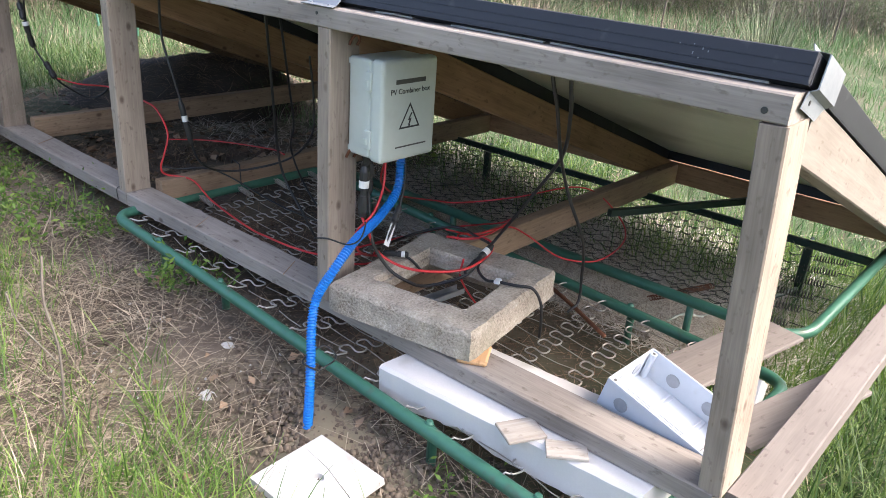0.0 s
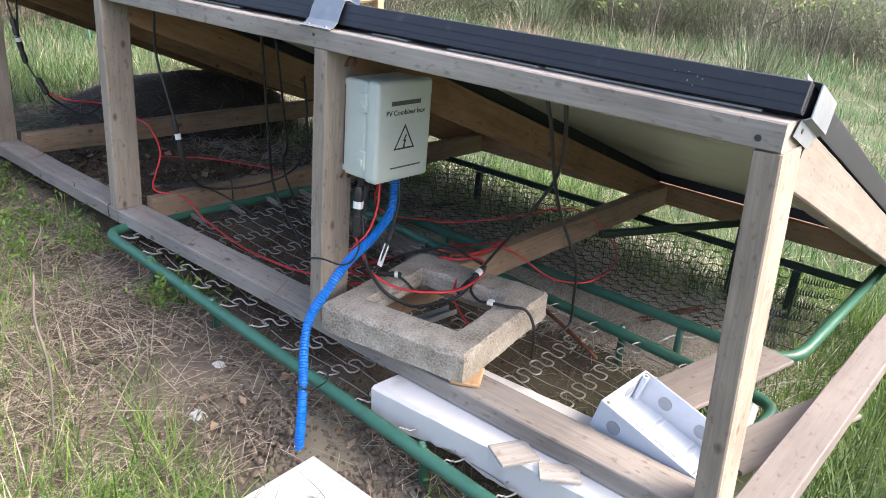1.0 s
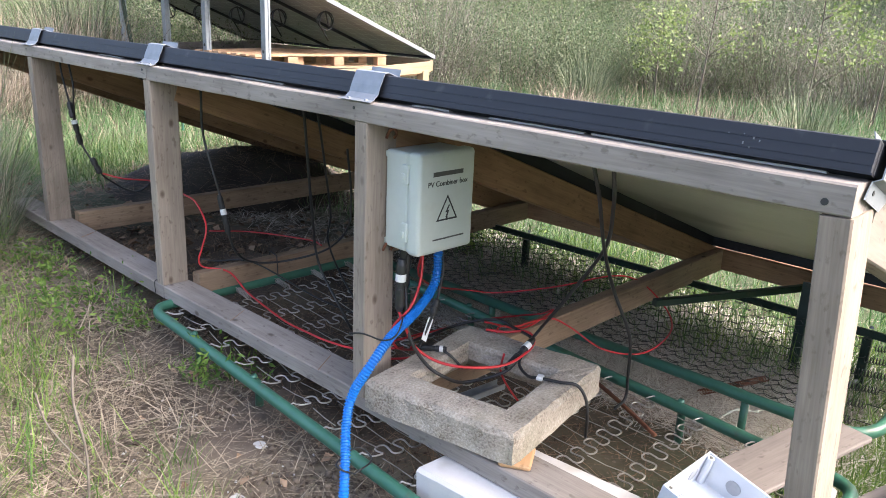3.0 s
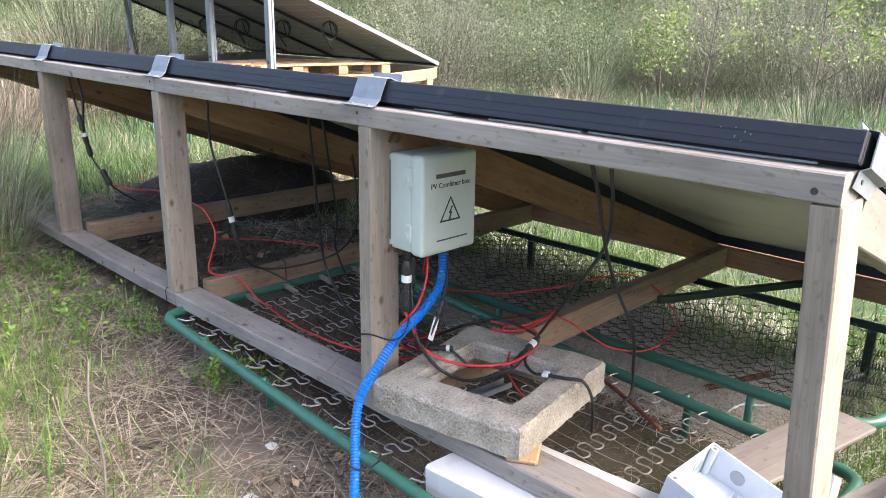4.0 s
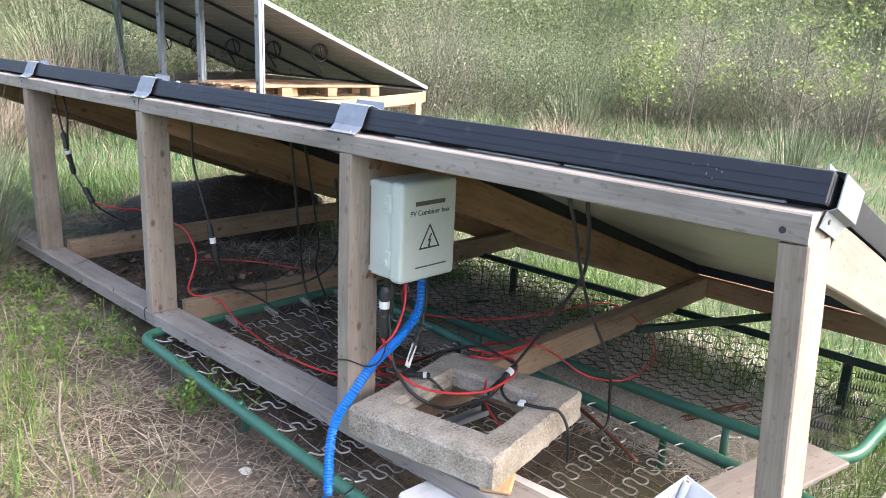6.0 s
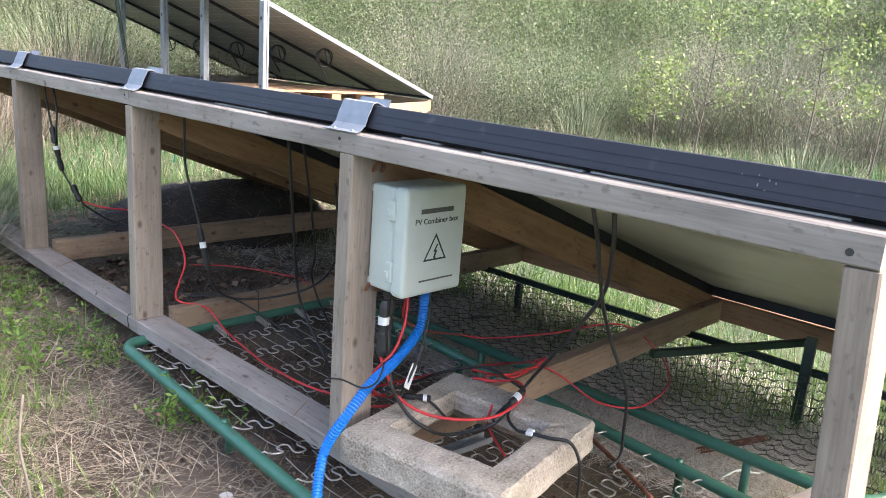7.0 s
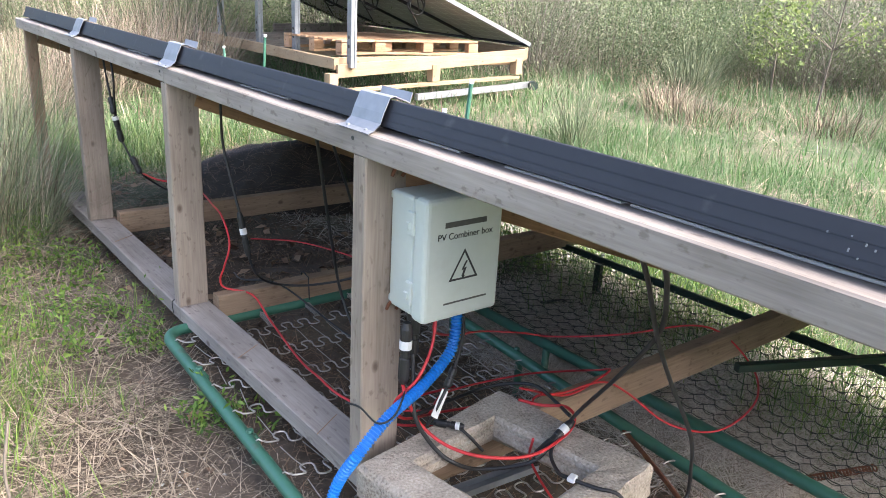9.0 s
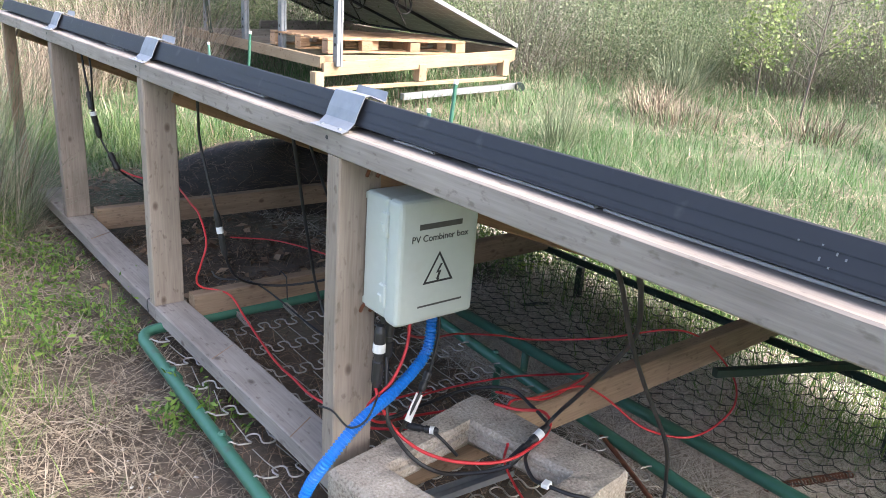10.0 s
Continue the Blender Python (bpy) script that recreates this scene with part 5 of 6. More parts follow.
leaves = stack([dead_leaves(rng, *scatter(rng, 500, 0.05, 1.4, 1.1, 3.3), 0.028), dead_leaves(rng, *scatter(rng, 260, -1.2, 0.0, -0.5, 2.6), 0.02)])
arrays("dead_leaf_litter", *leaves, M_LITTER, "curled brown dead leaves scattered on the soil", "leaves")


def clods(rng, x, y, size):
    k = len(x)
    base = np.array([(1, 0, 0), (-1, 0, 0), (0, 1, 0), (0, -1, 0), (0, 0, 1), (0, 0, -1.0)])
    face = np.array([(0, 2, 4), (2, 1, 4), (1, 3, 4), (3, 0, 4), (2, 0, 5), (1, 2, 5), (3, 1, 5), (0, 3, 5)])
    s = (size * np.clip(rng.lognormal(0, 0.55, k), 0, 2.0))[:, None, None]
    v = base[None] * s * rng.uniform(0.55, 1.25, (k, 6, 1)) + rng.normal(0, 0.12, (k, 6, 3)) * s
    v = v + np.stack([x, y, lift(x, y) + 0.004], 1)[:, None]
    return v.reshape(-1, 3), (face[None] + (np.arange(k) * 6)[:, None, None]).reshape(-1, 3)


crumbs = stack([clods(rng, rng.normal(-0.19, 0.10, 2600), rng.normal(-0.33, 0.20, 2600), 0.0065), clods(rng, *scatter(rng, 14000, -1.2, 1.0, -1.1, 2.4), 0.0038)])
arrays("soil_crumbs", *crumbs, M_CLOD, "loose brown clods and crumbs of soil", "soil")
chips = clods(rng, rng.normal(-0.27, 0.13, 170), rng.normal(0.22, 0.13, 170), 0.0035)
arrays("pale_chips", *chips, M_PLATE, "small white chips scattered on the path", "gravel")

green_keep = lambda x, y: np.clip(0.12 + 1.2 * (patchy(x, y, 2.6, 4.0) - 0.35) * (x < -0.32) + 0.9 * (x < -0.75), 0, 1) * np.clip(1.1 - np.exp(-((x + 0.25) ** 2 / 0.04)), 0, 1)
tx, ty = scatter(rng, 1500, -1.8, -0.1, -1.0, 2.7, green_keep)
near_green = stack([tufts(rng, tx, ty, 22, 0.022, 0.05, 0.2, 0.0042, 0.5, 1.1), upright(rng, *scatter(rng, 6000, -1.8, -0.15, -1.0, 2.7, green_keep), 0.03, 0.12, 0.0035, 0.6)])
arrays("path_grass", *near_green, M_WEED, "fresh green grass tufts beside the dry path", "grass")
big = stack([tufts(rng, np.array([-0.66, -0.70, -0.50, -0.58, -0.75, -0.85, -0.66, -0.95, -0.55, -0.72]), np.array([0.10, 0.45, -0.12, 0.72, 0.9, 0.3, 1.15, 0.7, 0.25, 1.4]), 34, 0.05, 0.05, 0.17, 0.0045, 0.6, 1.3)])
edge = stack([upright(rng, *scatter(rng, 9000, -1.5, -0.45, 0.5, 3.2, lambda x, y: np.clip(-0.1 + 1.5 * patchy(x, y, 3.0, 2.0) * np.clip((-x - 0.3) * 2, 0, 1), 0, 1)), 0.05, 0.22, 0.004, 0.5, 1.2)])
around = stack([upright(rng, *scatter(rng, 60000, -7.0, 3.4, -8.0, 9.0, lambda x, y: ((x < -1.3) | (y < -1.9) | (y > 3.4)) * np.clip(1.6 - soft_edge(x, y, -1.9, 3.0, -2.7, 4.2, 0.9) * 1.6, 0, 1) * (0.4 + 0.6 * patchy(x, y, 1.4, 2.0)) * ((x + 0.6) ** 2 + (y + 2) ** 2 > 0.6)), 0.05, 0.22, 0.011, 0.6, 1.2),
                upright(rng, *scatter(rng, 6000, -1.8, -0.1, -2.6, -1.0, lambda x, y: (x + 0.5) ** 2 + (y + 2) ** 2 > 0.5), 0.05, 0.16, 0.006, 0.6, 1.2)])
arrays("open_grass", *around, M_GRASS, "rough green grass round the trodden path", "grass")
ex, ey = scatter(rng, 300, -1.2, -0.45, -0.7, 2.6, lambda x, y: np.clip(-0.1 + 1.6 * patchy(x, y, 3.2, 5.0), 0, 1))
edge = stack([edge, tufts(rng, ex, ey, 22, 0.035, 0.05, 0.19, 0.0045, 0.65, 1.3)])
sx, sy = scatter(rng, 260, -1.4, -0.2, -0.8, 2.4, lambda x, y: (0.4 + 0.6 * (x < -0.42)) * (np.hypot(x + 0.33, y + 0.42) > 0.58))
mats = lying(rng, np.repeat(sx, 60) + rng.normal(0, 0.045, 60 * len(sx)), np.repeat(sy, 60) + rng.normal(0, 0.07, 60 * len(sx)), 0.08, 0.26, 0.0045)
mats[0][:, 2] += 0.012
arrays("straw_mats", *mats, M_STRAW, "thick mats of flattened tan straw on the path", "straw")
arrays("edge_grass", *edge, M_WEED, "green grass along the edge of the path", "grass")
arrays("tall_grass", *big, M_WEED, "fresh green grass clumps by the path", "grass")
old = tufts(rng, *scatter(rng, 60, -1.9, -0.25, -1.0, 2.8, lambda x, y: 0.2 + 0.8 * (x < -0.5)), 10, 0.03, 0.08, 0.28, 0.003, 0.9, 1.3)
arrays("dry_grass", *old, M_STRAW, "dry bent grass stalks beside the path", "grass")

fx = lambda x, y: np.clip((x - 1.3) * 2.0, 0, 1) * soft_edge(x, y, 0.5, 6.0, -3.6, 5.0, 0.9) * (0.35 + 0.65 * patchy(x, y, 1.3, 3.0))
field = stack([upright(rng, *scatter(rng, 46000, 1.1, 4.6, -2.6, 3.6, fx), 0.06, 0.26, 0.0058, 0.45, 1.1),
               upright(rng, *scatter(rng, 12000, -0.1, 3.0, 3.0, 7.0, lambda x, y: 0.3 + 0.7 * patchy(x, y, 1.6, 5.0)), 0.06, 0.26, 0.006, 0.45, 1.1),
               upright(rng, *scatter(rng, 60000, 3.5, 10.0, -4.5, 9.5, lambda x, y: np.clip(-0.1 + 1.6 * patchy(x, y, 1.7, 1.0), 0.1, 1)), 0.05, 0.24, 0.009, 0.5, 1.0),
               upright(rng, *scatter(rng, 22000, 0.0, 15.0, 3.0, 16.0, lambda x, y: (np.hypot(x, y) > 6.5) * 0.8), 0.08, 0.26, 0.016, 0.5, 1.0),
               upright(rng, *scatter(rng, 9000, 8.0, 17.0, -8.0, 6.0), 0.08, 0.28, 0.018, 0.4, 1.0)])
side = stack([upright(rng, *scatter(rng, 3000, 1.25, 1.95, -1.3, 1.3, lambda x, y: np.clip((x - 1.25) * 1.8, 0, 1) * patchy(x, y, 4.0, 2.0)), 0.06, 0.2, 0.005, 0.5, 1.2),
              upright(rng, *scatter(rng, 70000, -0.7, 3.6, -3.8, -1.15, lambda x, y: soft_edge(x, y, -0.7, 3.6, -3.8, -0.3, 0.9)), 0.06, 0.24, 0.0055, 0.55, 1.3)])
side = stack([side, upright(rng, *scatter(rng, 5200, 0.1, 2.2, 3.25, 4.4, lambda x, y: 0.4 + 0.6 * patchy(x, y, 3.0, 1.0)), 0.08, 0.3, 0.006, 0.5, 1.1)])
mesh_green = stack([upright(rng, *scatter(rng, 9000, 1.2, 2.3, -1.5, 0.9, lambda x, y: np.clip((x - 1.2) * 1.6, 0, 1) * np.clip(-0.2 + 1.7 * patchy(x, y, 3.4, 2.0), 0, 1)), 0.06, 0.2, 0.0055, 0.5, 1.2)])
mesh_green = stack([mesh_green, upright(rng, *scatter(rng, 5200, 0.5, 2.1, -1.16, -0.72, lambda x, y: np.clip((-0.66 - y) * 3.5, 0, 1) * np.clip((x - 0.45) * 3, 0, 1)), 0.05, 0.17, 0.005, 0.55, 1.2)])
arrays("mesh_grass", *mesh_green, M_WEED, "bright green grass growing through straw behind the wire mesh", "grass")
arrays("side_grass", *side, M_LUSH, "lush green grass beside the rack end", "grass")
arrays("side_hay", *stack([lying(rng, *scatter(rng, 1800, -0.4, 3.2, -3.2, -1.1), 0.08, 0.25, 0.0045), upright(rng, *scatter(rng, 700, -0.4, 3.2, -3.2, -1.15), 0.08, 0.26, 0.004, 0.9, 1.2)]), M_STRAW, "dry stalks in the lush grass", "grass")
arrays("meadow_grass", *field, M_GRASS, "green meadow grass behind the panels", "grass")
dx = lambda x, y: np.clip((x - 1.5) * 1.4, 0, 1) * (0.75 - 0.6 * patchy(x, y, 1.3, 3.0))
hay = stack([upright(rng, *scatter(rng, 7000, 1.3, 4.6, -2.6, 4.0, dx), 0.06, 0.24, 0.005, 0.8, 1.0),
             lying(rng, *scatter(rng, 9000, 1.6, 5.0, -2.6, 5.0, lambda x, y: np.clip(1.5 - 2 * patchy(x, y, 2.1, 3.0), 0, 1)), 0.08, 0.3, 0.006),
             lying(rng, *scatter(rng, 7000, -0.3, 3.2, 2.8, 7.0), 0.08, 0.3, 0.006),
             lying(rng, *scatter(rng, 16000, 3.5, 10.0, -4.5, 9.5, lambda x, y: np.clip(1.5 - 2.2 * patchy(x, y, 1.7, 1.0), 0, 1)), 0.12, 0.4, 0.008), upright(rng, *scatter(rng, 4000, 3.5, 10.0, -4.5, 9.5), 0.1, 0.4, 0.005, 0.7, 1.0),
             upright(rng, *scatter(rng, 9000, 0.0, 15.0, 4.0, 16.0), 0.08, 0.28, 0.014, 0.8, 1.0)])
hx, hy = scatter(rng, 105, 1.9, 9.0, -3.0, 7.0)
heaps = stack([lying(rng, np.repeat(hx, 90) + rng.normal(0, 0.14, 90 * len(hx)), np.repeat(hy, 90) + rng.normal(0, 0.14, 90 * len(hx)), 0.1, 0.34, 0.007)])
heaps[0][:, 2] += 0.05
arrays("hay_patches", *heaps, M_STRAW, "flattened patches of pale dry grass in the meadow", "grass")
def ring(rng, k, r0, r1):
    a, r = np.radians(rng.uniform(-18, 95, k)), rng.uniform(r0, r1, k)
    return r * np.cos(a), r * np.sin(a)


foot = stack([upright(rng, *ring(rng, 17000, 8.4, 11.6), 0.1, 0.32, 0.011, 0.55, 1.2), upright(rng, *ring(rng, 8000, 11.0, 15.0), 0.3, 0.8, 0.02, 0.4, 1.0)])
arrays("bank_grass", *foot, M_GRASS, "longer green grass at the foot of the bank", "grass")
foot = stack([upright(rng, *ring(rng, 11000, 8.4, 12.5), 0.15, 0.5, 0.010, 0.85, 0.9)])
arrays("bank_stalks", *foot, M_STRAW, "pale dry stalks standing at the foot of the bank", "grass")
arrays("meadow_hay", *hay, M_STRAW, "dry stalks mixed into the meadow", "grass")


def soil_mound():
    n = 46
    u, v = np.meshgrid(np.linspace(-1, 1, n), np.linspace(-1, 1, n), indexing="ij")
    x, y = 1.42 + 0.86 * u, 2.86 + 0.84 * v
    g = np.random.default_rng(9)
    z = lift(x, y) - 0.02 + 0.27 * np.clip(1 - (u ** 2 + v ** 2), 0, 1) ** 1.2 + g.uniform(-0.008, 0.008, x.shape) + 0.015 * np.sin(9 * x) * np.sin(11 * y)
    i, j = np.meshgrid(np.arange(n - 1), np.arange(n - 1), indexing="ij")
    q = (i * n + j).ravel()
    t = np.concatenate([np.stack([q, q + n, q + n + 1], 1), np.stack([q, q + n + 1, q + 1], 1)])
    c = thing("soil_mound", (1.42, 2.86, float(lift(1.42, 2.86))), "heap of dark bare soil under the far panels", "soil heap")
    k = 2600
    a, r = g.uniform(0, math.tau, k), np.sqrt(g.uniform(0, 1, k)) * 0.95
    su, sv = r * np.cos(a), r * np.sin(a)
    sx, sy = 1.42 + 0.86 * su, 2.86 + 0.84 * sv
    twigs = lying(g, sx, sy, 0.05, 0.2, 0.004)
    per = len(twigs[0]) // k
    twigs[0][:, 2] += np.repeat(0.27 * (1 - r ** 2) ** 1.2 - 0.01, per)
    tagged(link("straw", plain_mesh("straw", twigs, M_LITTER), None, c, "dry brown stalks strewn over the soil"), kind="stuff")
    link("soil", plain_mesh("soil", (np.stack([x, y, z], -1).reshape(-1, 3), t), M_DARK_SOIL), None, c)


# ---- shrubs, clumps and saplings ----
def leaf_cloud(rng, p, size, flat=0.5):
    k = len(p)
    a = rng.normal(0, 1, (k, 3))
    a /= np.linalg.norm(a, axis=1)[:, None]
    b = np.cross(a, rng.normal(0, 1, (k, 3)))
    b /= np.linalg.norm(b, axis=1)[:, None]
    s = (size * rng.uniform(0.5, 1.2, k))[:, None]
    v = np.stack([p - a * s, p + b * s * flat, p + a * s, p - b * s * flat], 1).reshape(-1, 3)
    t = (np.array([(0, 1, 2), (0, 2, 3)])[None] + (np.arange(k) * 4)[:, None, None]).reshape(-1, 3)
    return v, t


def plain_mesh(name, vt, mat):
    ob = arrays(name, *vt, mat, "", "")
    me = ob.data
    bpy.data.objects.remove(ob)
    return me


soil_mound()


def stalks(rng, k, radius, lmin, lmax, w, lean, curl, segs=4):
    """Stalks from a round foot at the origin."""
    r, a = radius * np.sqrt(rng.uniform(0, 1, k)), rng.uniform(0, math.tau, k)
    x, y = r * np.cos(a), r * np.sin(a)
    return blades(rng, x, y, rng.uniform(lmin, lmax, k), rng.uniform(0.6, 1.2, k) * w, np.abs(rng.normal(0, lean, k)), rng.uniform(0, curl, k), segs, z=np.zeros(k) - 0.02, heading=a + rng.normal(0, 0.6, k))


def shrub(name, label, seed, tall, stems, leaf_n, leaf_size, leaf_mat, twig_mat, lean=0.5, twig_w=0.02):
    rng = np.random.default_rng(seed)
    c = thing(name, (0, 0, 0), label, "shrub", "shrubs on the bank")
    v, t = stalks(rng, stems, tall * 0.3, tall * 0.4, tall * 1.05, twig_w, lean, 1.3, 5)
    tagged(link("twig_crown", plain_mesh("twig_crown", (v, t), twig_mat), None, c), kind="stuff")
    if leaf_n:
        per = 11
        tips = v.reshape(stems, per, 3)
        pick = rng.integers(0, stems, leaf_n)
        row = rng.integers(3, per, leaf_n)
        puff = rng.normal(0, 1, (leaf_n, 3)) * tall * np.array([0.07, 0.07, 0.06])
        p = tips[pick, row] + puff
        p[:, 2] = np.maximum(p[:, 2], 0.05)
        tagged(link("foliage", plain_mesh("foliage", leaf_cloud(rng, p, leaf_size), leaf_mat), None, c), kind="stuff")
    return c


kinds = [shrub("green_shrub", "leafy green spring shrub on the bank", 1, 2.0, 150, 15000, 0.0185, M_LEAF, M_TWIG, 0.6, 0.008),
         shrub("grey_shrub", "grey twiggy shrub with few leaves on the bank", 2, 2.1, 700, 5200, 0.017, M_DULL_LEAF, M_TWIG, 0.7, 0.007),
         shrub("broom_shrub", "dark green broom shrub on the bank", 3, 1.7, 900, 2400, 0.016, M_DULL_LEAF, M_BROOM, 0.6, 0.007),
         shrub("dull_shrub", "dull green leafy shrub on the bank", 4, 2.4, 170, 15000, 0.0195, M_DULL_LEAF, M_TWIG, 0.6, 0.008)]
spots = random.Random(17)
n = 0
for ring, count in ((11.2, 17), (13.2, 19), (15.5, 20), (18.5, 20), (22.0, 22), (26.0, 20)):
    for i in range(count):
        a = radians(-14 + 122 * (i + spots.uniform(0.1, 0.9)) / count)
        r = ring + spots.uniform(-0.9, 0.9)
        x, y = r * math.cos(a), r * math.sin(a)
        kind = kinds[spots.choice((0, 0, 1, 2, 3, 1, 2) if ring < 14 else (0, 0, 3, 3, 1, 2))]
        m = pose(x, y, float(lift(x, y)) - 0.05, spots.uniform(-6, 6), spots.uniform(-6, 6), spots.uniform(0, 360))
        if n < 4:
            kinds[n].matrix_basis = pose(*[(9.5, 6.5), (8.4, 8.2), (7.8, 7.4), (10.3, 4.0)][n], float(lift(*[(9.5, 6.5), (8.4, 8.2), (7.8, 7.4), (10.3, 4.0)][n])) - 0.05)
        size = spots.uniform(0.55, 1.2) if ring < 14 else spots.uniform(0.95, 1.45) if ring < 17 else spots.uniform(1.6, 2.3)
        copy_thing(kind, m @ Matrix.Diagonal((size, size, size * spots.uniform(0.75, 1.1), 1)))
        n += 1
for a, r, k, s in ((24, 10.6, 1, 0), (31, 10.4, 2, 0), (38, 10.0, 3, 0), (44, 9.6, 1, 0), (52, 10.3, 0, 0), (60, 10.5, 1, 0), (17, 10.8, 1, 0), (10, 10.6, 1, 0), (3, 10.5, 1, 0), (68, 11, 3, 0)):
    x, y = r * math.cos(radians(a)), r * math.sin(radians(a))
    copy_thing(kinds[k], pose(x, y, float(lift(x, y)) - 0.05, 0, 0, a * 37))


def sapling(x, y, tall, seed, lean=0.0):
    rng = np.random.default_rng(seed)
    rnd = random.Random(seed)
    z = float(lift(x, y))
    c = thing("sapling", (x, y, z), "slim young tree with bright yellow-green spring leaves", "tree", "saplings in the meadow")
    bm = bmesh.new()
    trunk = [(x + lean * s + 0.03 * math.sin(5 * s + seed), y + 0.03 * math.cos(4 * s + seed), z - 0.05 + tall * s) for s in [i / 9 for i in range(10)]]
    part("trunk", sweep(bm, trunk, lambda i: 0.011 * (1 - 0.085 * i), 6), M_BARK, c, smooth=True)
    bm = bmesh.new()
    tips = []
    for i in range(20):
        s = rnd.uniform(0.3, 1.0)
        q = Vector(trunk[min(9, int(s * 9))])
        a, l = rnd.uniform(0, math.tau), tall * rnd.uniform(0.16, 0.44) * (1.25 - s)
        e = q + Vector((math.cos(a) * l, math.sin(a) * l, l * rnd.uniform(0.2, 0.8)))
        mid = q.lerp(e, 0.5) + Vector((0, 0, 0.02))
        sweep(bm, [q, mid, e], lambda k: 0.006 - 0.002 * k, 4)
        tips += [mid, e, q.lerp(e, 0.75)]
    tagged(part("limb", bm, M_BARK, c, smooth=True), kind="stuff")
    p = np.array([tuple(tips[i]) for i in rng.integers(6, len(tips), 950)]) + rng.normal(0, 1, (950, 3)) * 0.06
    link("crown", plain_mesh("crown", leaf_cloud(rng, p, 0.026, 0.6), M_SPRING), None, c, "loose bright leaves")
    return c


for x, y, tall, seed, lean in ((7.5, 2.83, 2.3, 31, 0.1), (7.93, 1.77, 2.2, 32, -0.1), (8.9, 1.35, 2.2, 33, 0.05), (8.3, 3.9, 1.5, 34, 0.1)):
    sapling(x, y, tall, seed, lean)


def clump(name, label, x, y, k, radius, lmin, lmax, w, lean, curl, mat, seed, group=""):
    rng = np.random.default_rng(seed)
    c = thing(name, (x, y, float(lift(x, y))), label, "plant", group)
    ob = link("tuft", plain_mesh("tuft", stalks(rng, k, radius, lmin, lmax, w, lean, curl, 5), mat), None, c)
    ob.parent, ob.matrix_parent_inverse = c, Matrix()
    tagged(ob, kind="stuff")
    return c


clump("dry_clump", "pale dry reed clump with broken stalks in the meadow", 6.0, 3.65, 700, 0.3, 0.15, 0.5, 0.007, 0.8, 1.2, M_STRAW, 41)
clump("dry_clump", "flattened pale dry grass heap in the meadow", 5.7, 3.1, 1100, 0.5, 0.15, 0.4, 0.007, 1.35, 0.6, M_STRAW, 42)
clump("dry_clump", "pale dry grass heap beside young trees", 6.5, 2.2, 800, 0.4, 0.15, 0.45, 0.007, 1.3, 0.6, M_STRAW, 43)
clump("broom_bush", "low grey-green broom bush in the meadow", 3.75, 2.85, 480, 0.10, 0.3, 0.85, 0.004, 0.85, 0.4, M_BROOM, 44)
clump("broom_bush", "grey-green broom bush behind the panels", 6.4, 1.2, 420, 0.2, 0.35, 0.85, 0.008, 0.6, 0.6, M_BROOM, 45)
clump("broom_bush", "grey-green broom bush beside a dry heap", 7.4, 4.4, 420, 0.25, 0.35, 0.9, 0.009, 0.6, 0.6, M_BROOM, 46)
clump("reed_heap", "large heap of pale dry reeds behind the array", 2.0, 7.4, 2600, 0.9, 0.4, 1.4, 0.007, 1.15, 0.9, M_REED, 47)
clump("reed_heap", "heap of pale dry reeds by the far prop", 0.9, 6.4, 2200, 0.7, 0.3, 1.2, 0.006, 1.15, 0.9, M_REED, 48)
clump("reed_heap", "heap of tangled dry reeds beyond the array end", 0.2, 5.2, 1500, 0.5, 0.2, 0.8, 0.005, 1.1, 0.9, M_REED, 49)
clump("broom_bush", "tall dark broom bush behind the reed heap", 3.0, 9.5, 700, 0.4, 0.8, 1.9, 0.012, 0.4, 0.6, M_BROOM, 50)
clump("broom_bush", "grey-green broom bush growing beside the front beam end", -0.3, 2.5, 900, 0.28, 0.35, 1.2, 0.0036, 0.9, 0.9, M_BROOM, 51)
clump("broom_bush", "wispy broom bush over the far posts", -0.3, 2.25, 420, 0.2, 0.35, 1.0, 0.0032, 0.8, 1.1, M_BROOM, 52)
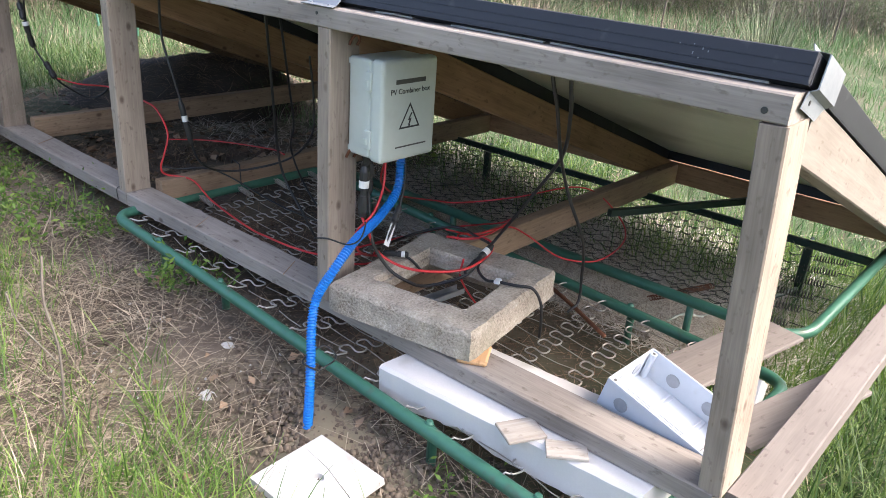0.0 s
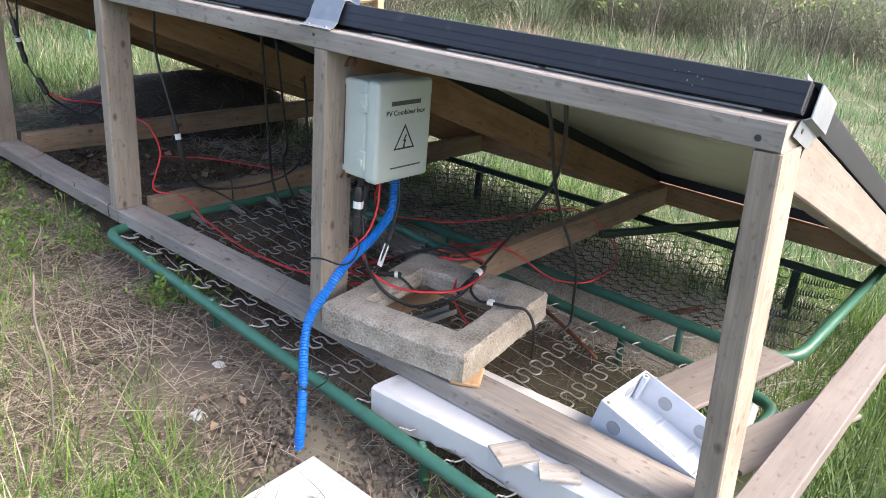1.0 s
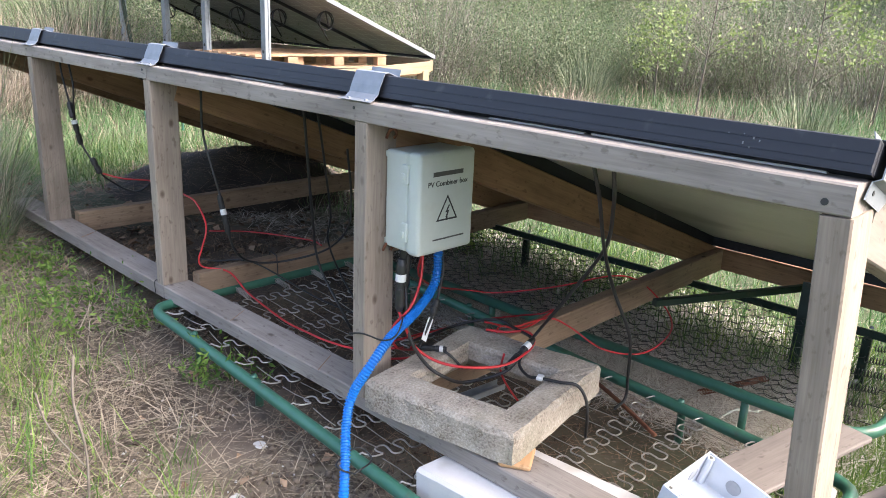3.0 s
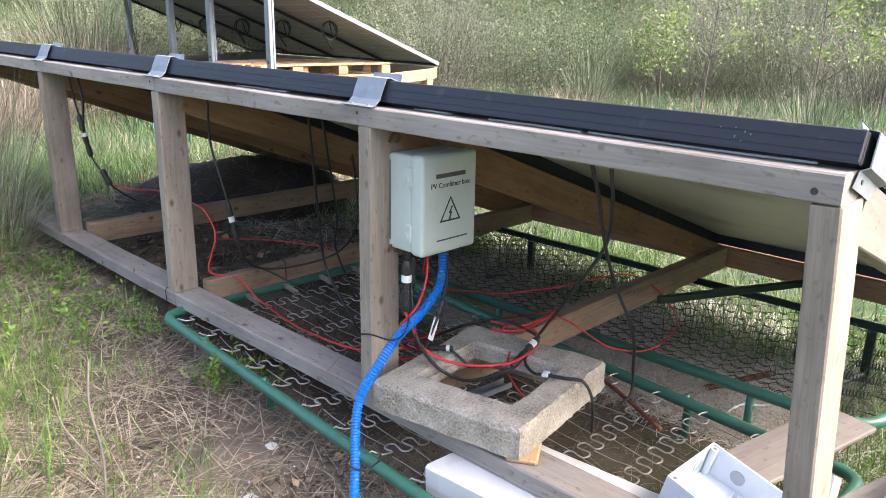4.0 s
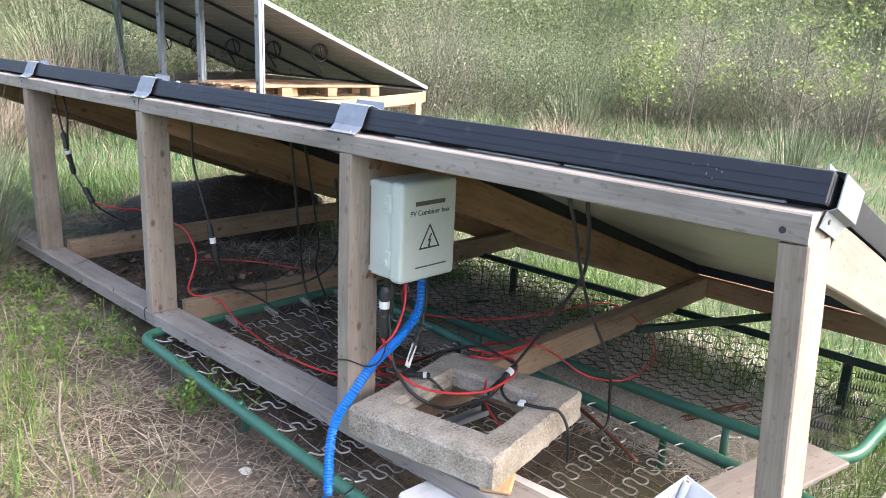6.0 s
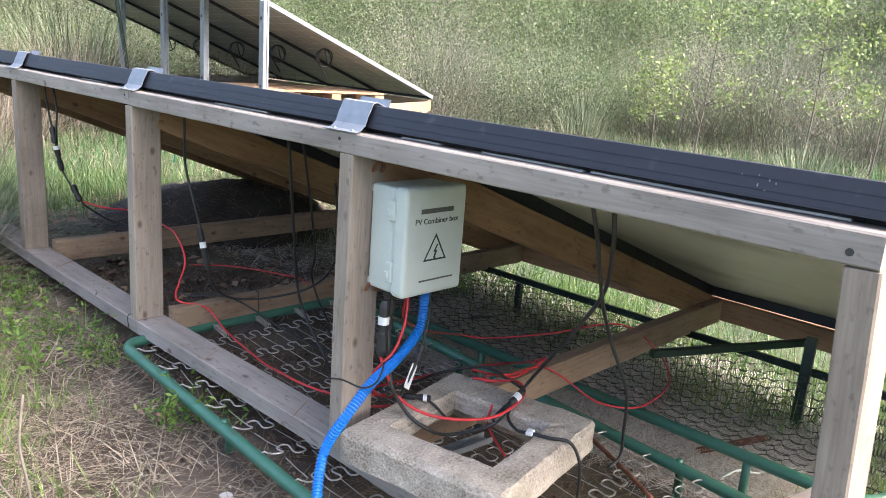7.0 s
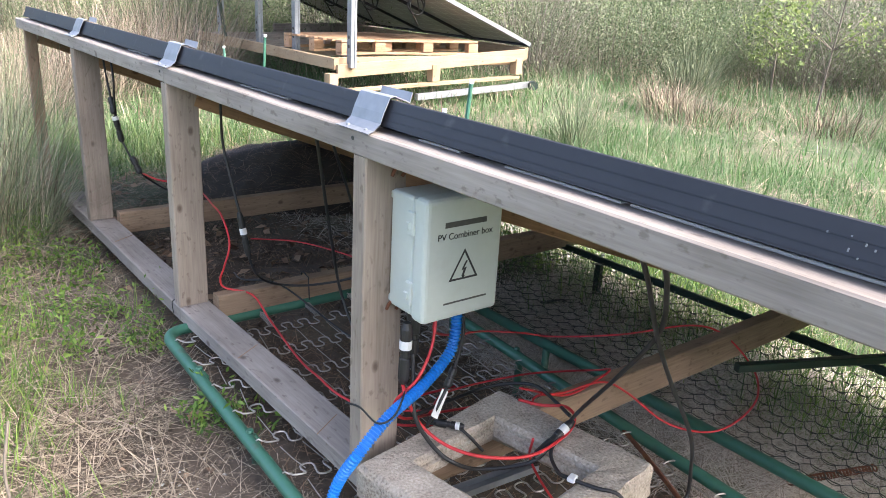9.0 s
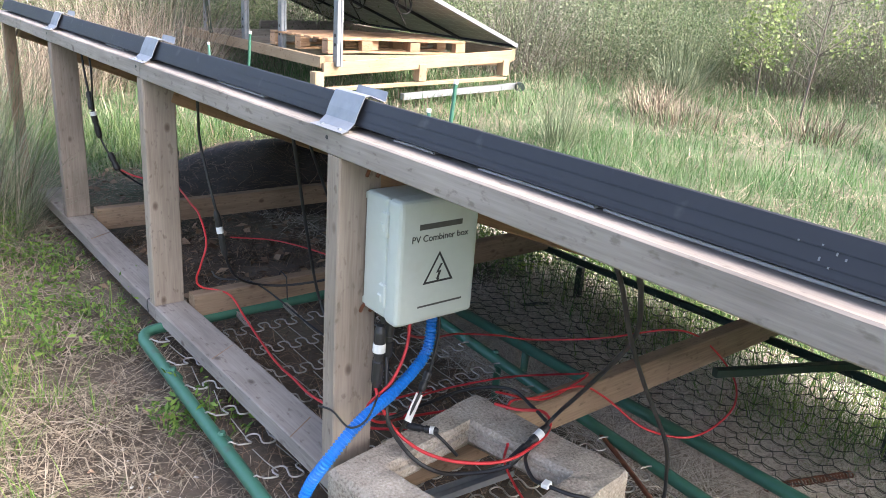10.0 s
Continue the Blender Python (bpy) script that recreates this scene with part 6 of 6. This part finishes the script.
clump("broom_bush", "grey-green broom bush beyond the last post", -0.25, 3.6, 500, 0.3, 0.4, 1.1, 0.005, 0.5, 0.8, M_BROOM, 53)
clump("dry_clump", "dry bent stalks at the foot of the broom", -0.45, 2.45, 900, 0.4, 0.2, 0.9, 0.004, 0.9, 1.0, M_REED, 54)


def weed(x, y, tall, leaves, seed, label, z=None):
    rng = np.random.default_rng(seed)
    c = thing("weed", (x, y, float(lift(x, y)) if z is None else z), label, "plant", "weeds by the rack")
    v, t = stalks(rng, 9, 0.05, tall * 0.5, tall, 0.003, 0.5, 0.7, 4)
    tagged(link("stem", plain_mesh("stem", (v, t), M_WEED), None, c), kind="stuff").matrix_parent_inverse = Matrix()
    tips = v.reshape(9, 9, 3)
    p = tips[rng.integers(0, 9, leaves), rng.integers(2, 9, leaves)] + rng.normal(0, 0.012, (leaves, 3))
    tagged(link("foliage", plain_mesh("foliage", leaf_cloud(rng, p, 0.013, 0.36), M_WEED), None, c), kind="stuff").matrix_parent_inverse = Matrix()


weed(-0.095, 0.58, 0.15, 190, 61, "small leafy green weed beside the green tube")
weed(-0.03, 0.50, 0.16, 150, 62, "small leafy green weed under the green tube")
seeds = random.Random(4)
for i in range(70):
    x, y = -0.05 - 0.6 * seeds.random() ** 1.4, seeds.uniform(0.95, 2.5)
    weed(x - 0.08 * (y > 1.8), y, seeds.uniform(0.1, 0.24), 70, 70 + i, "trailing green weed with small leaves along the sill beam")
weed(-0.10, -0.60, 0.12, 50, 63, "small green weed beside the foam block")
for i in range(10):
    weed(seeds.uniform(1.5, 2.0), seeds.uniform(0.9, 1.5), seeds.uniform(0.15, 0.3), 120, 210 + i, "green weed behind the wire mesh")
twig = thing("bare_stalk", (-0.6, 0.15, -0.06), "thin bare brown stalk standing in the grass", "stalk")
tube("stem", [(-0.62, 0.12, -0.08), (-0.60, 0.14, 0.10), (-0.605, 0.17, 0.22), (-0.585, 0.2, 0.31)], 0.003, M_BARK, twig, sides=5)
tube("stem", [(-0.605, 0.145, 0.08), (-0.65, 0.2, 0.17), (-0.66, 0.22, 0.24)], 0.002, M_BARK, twig, sides=5)
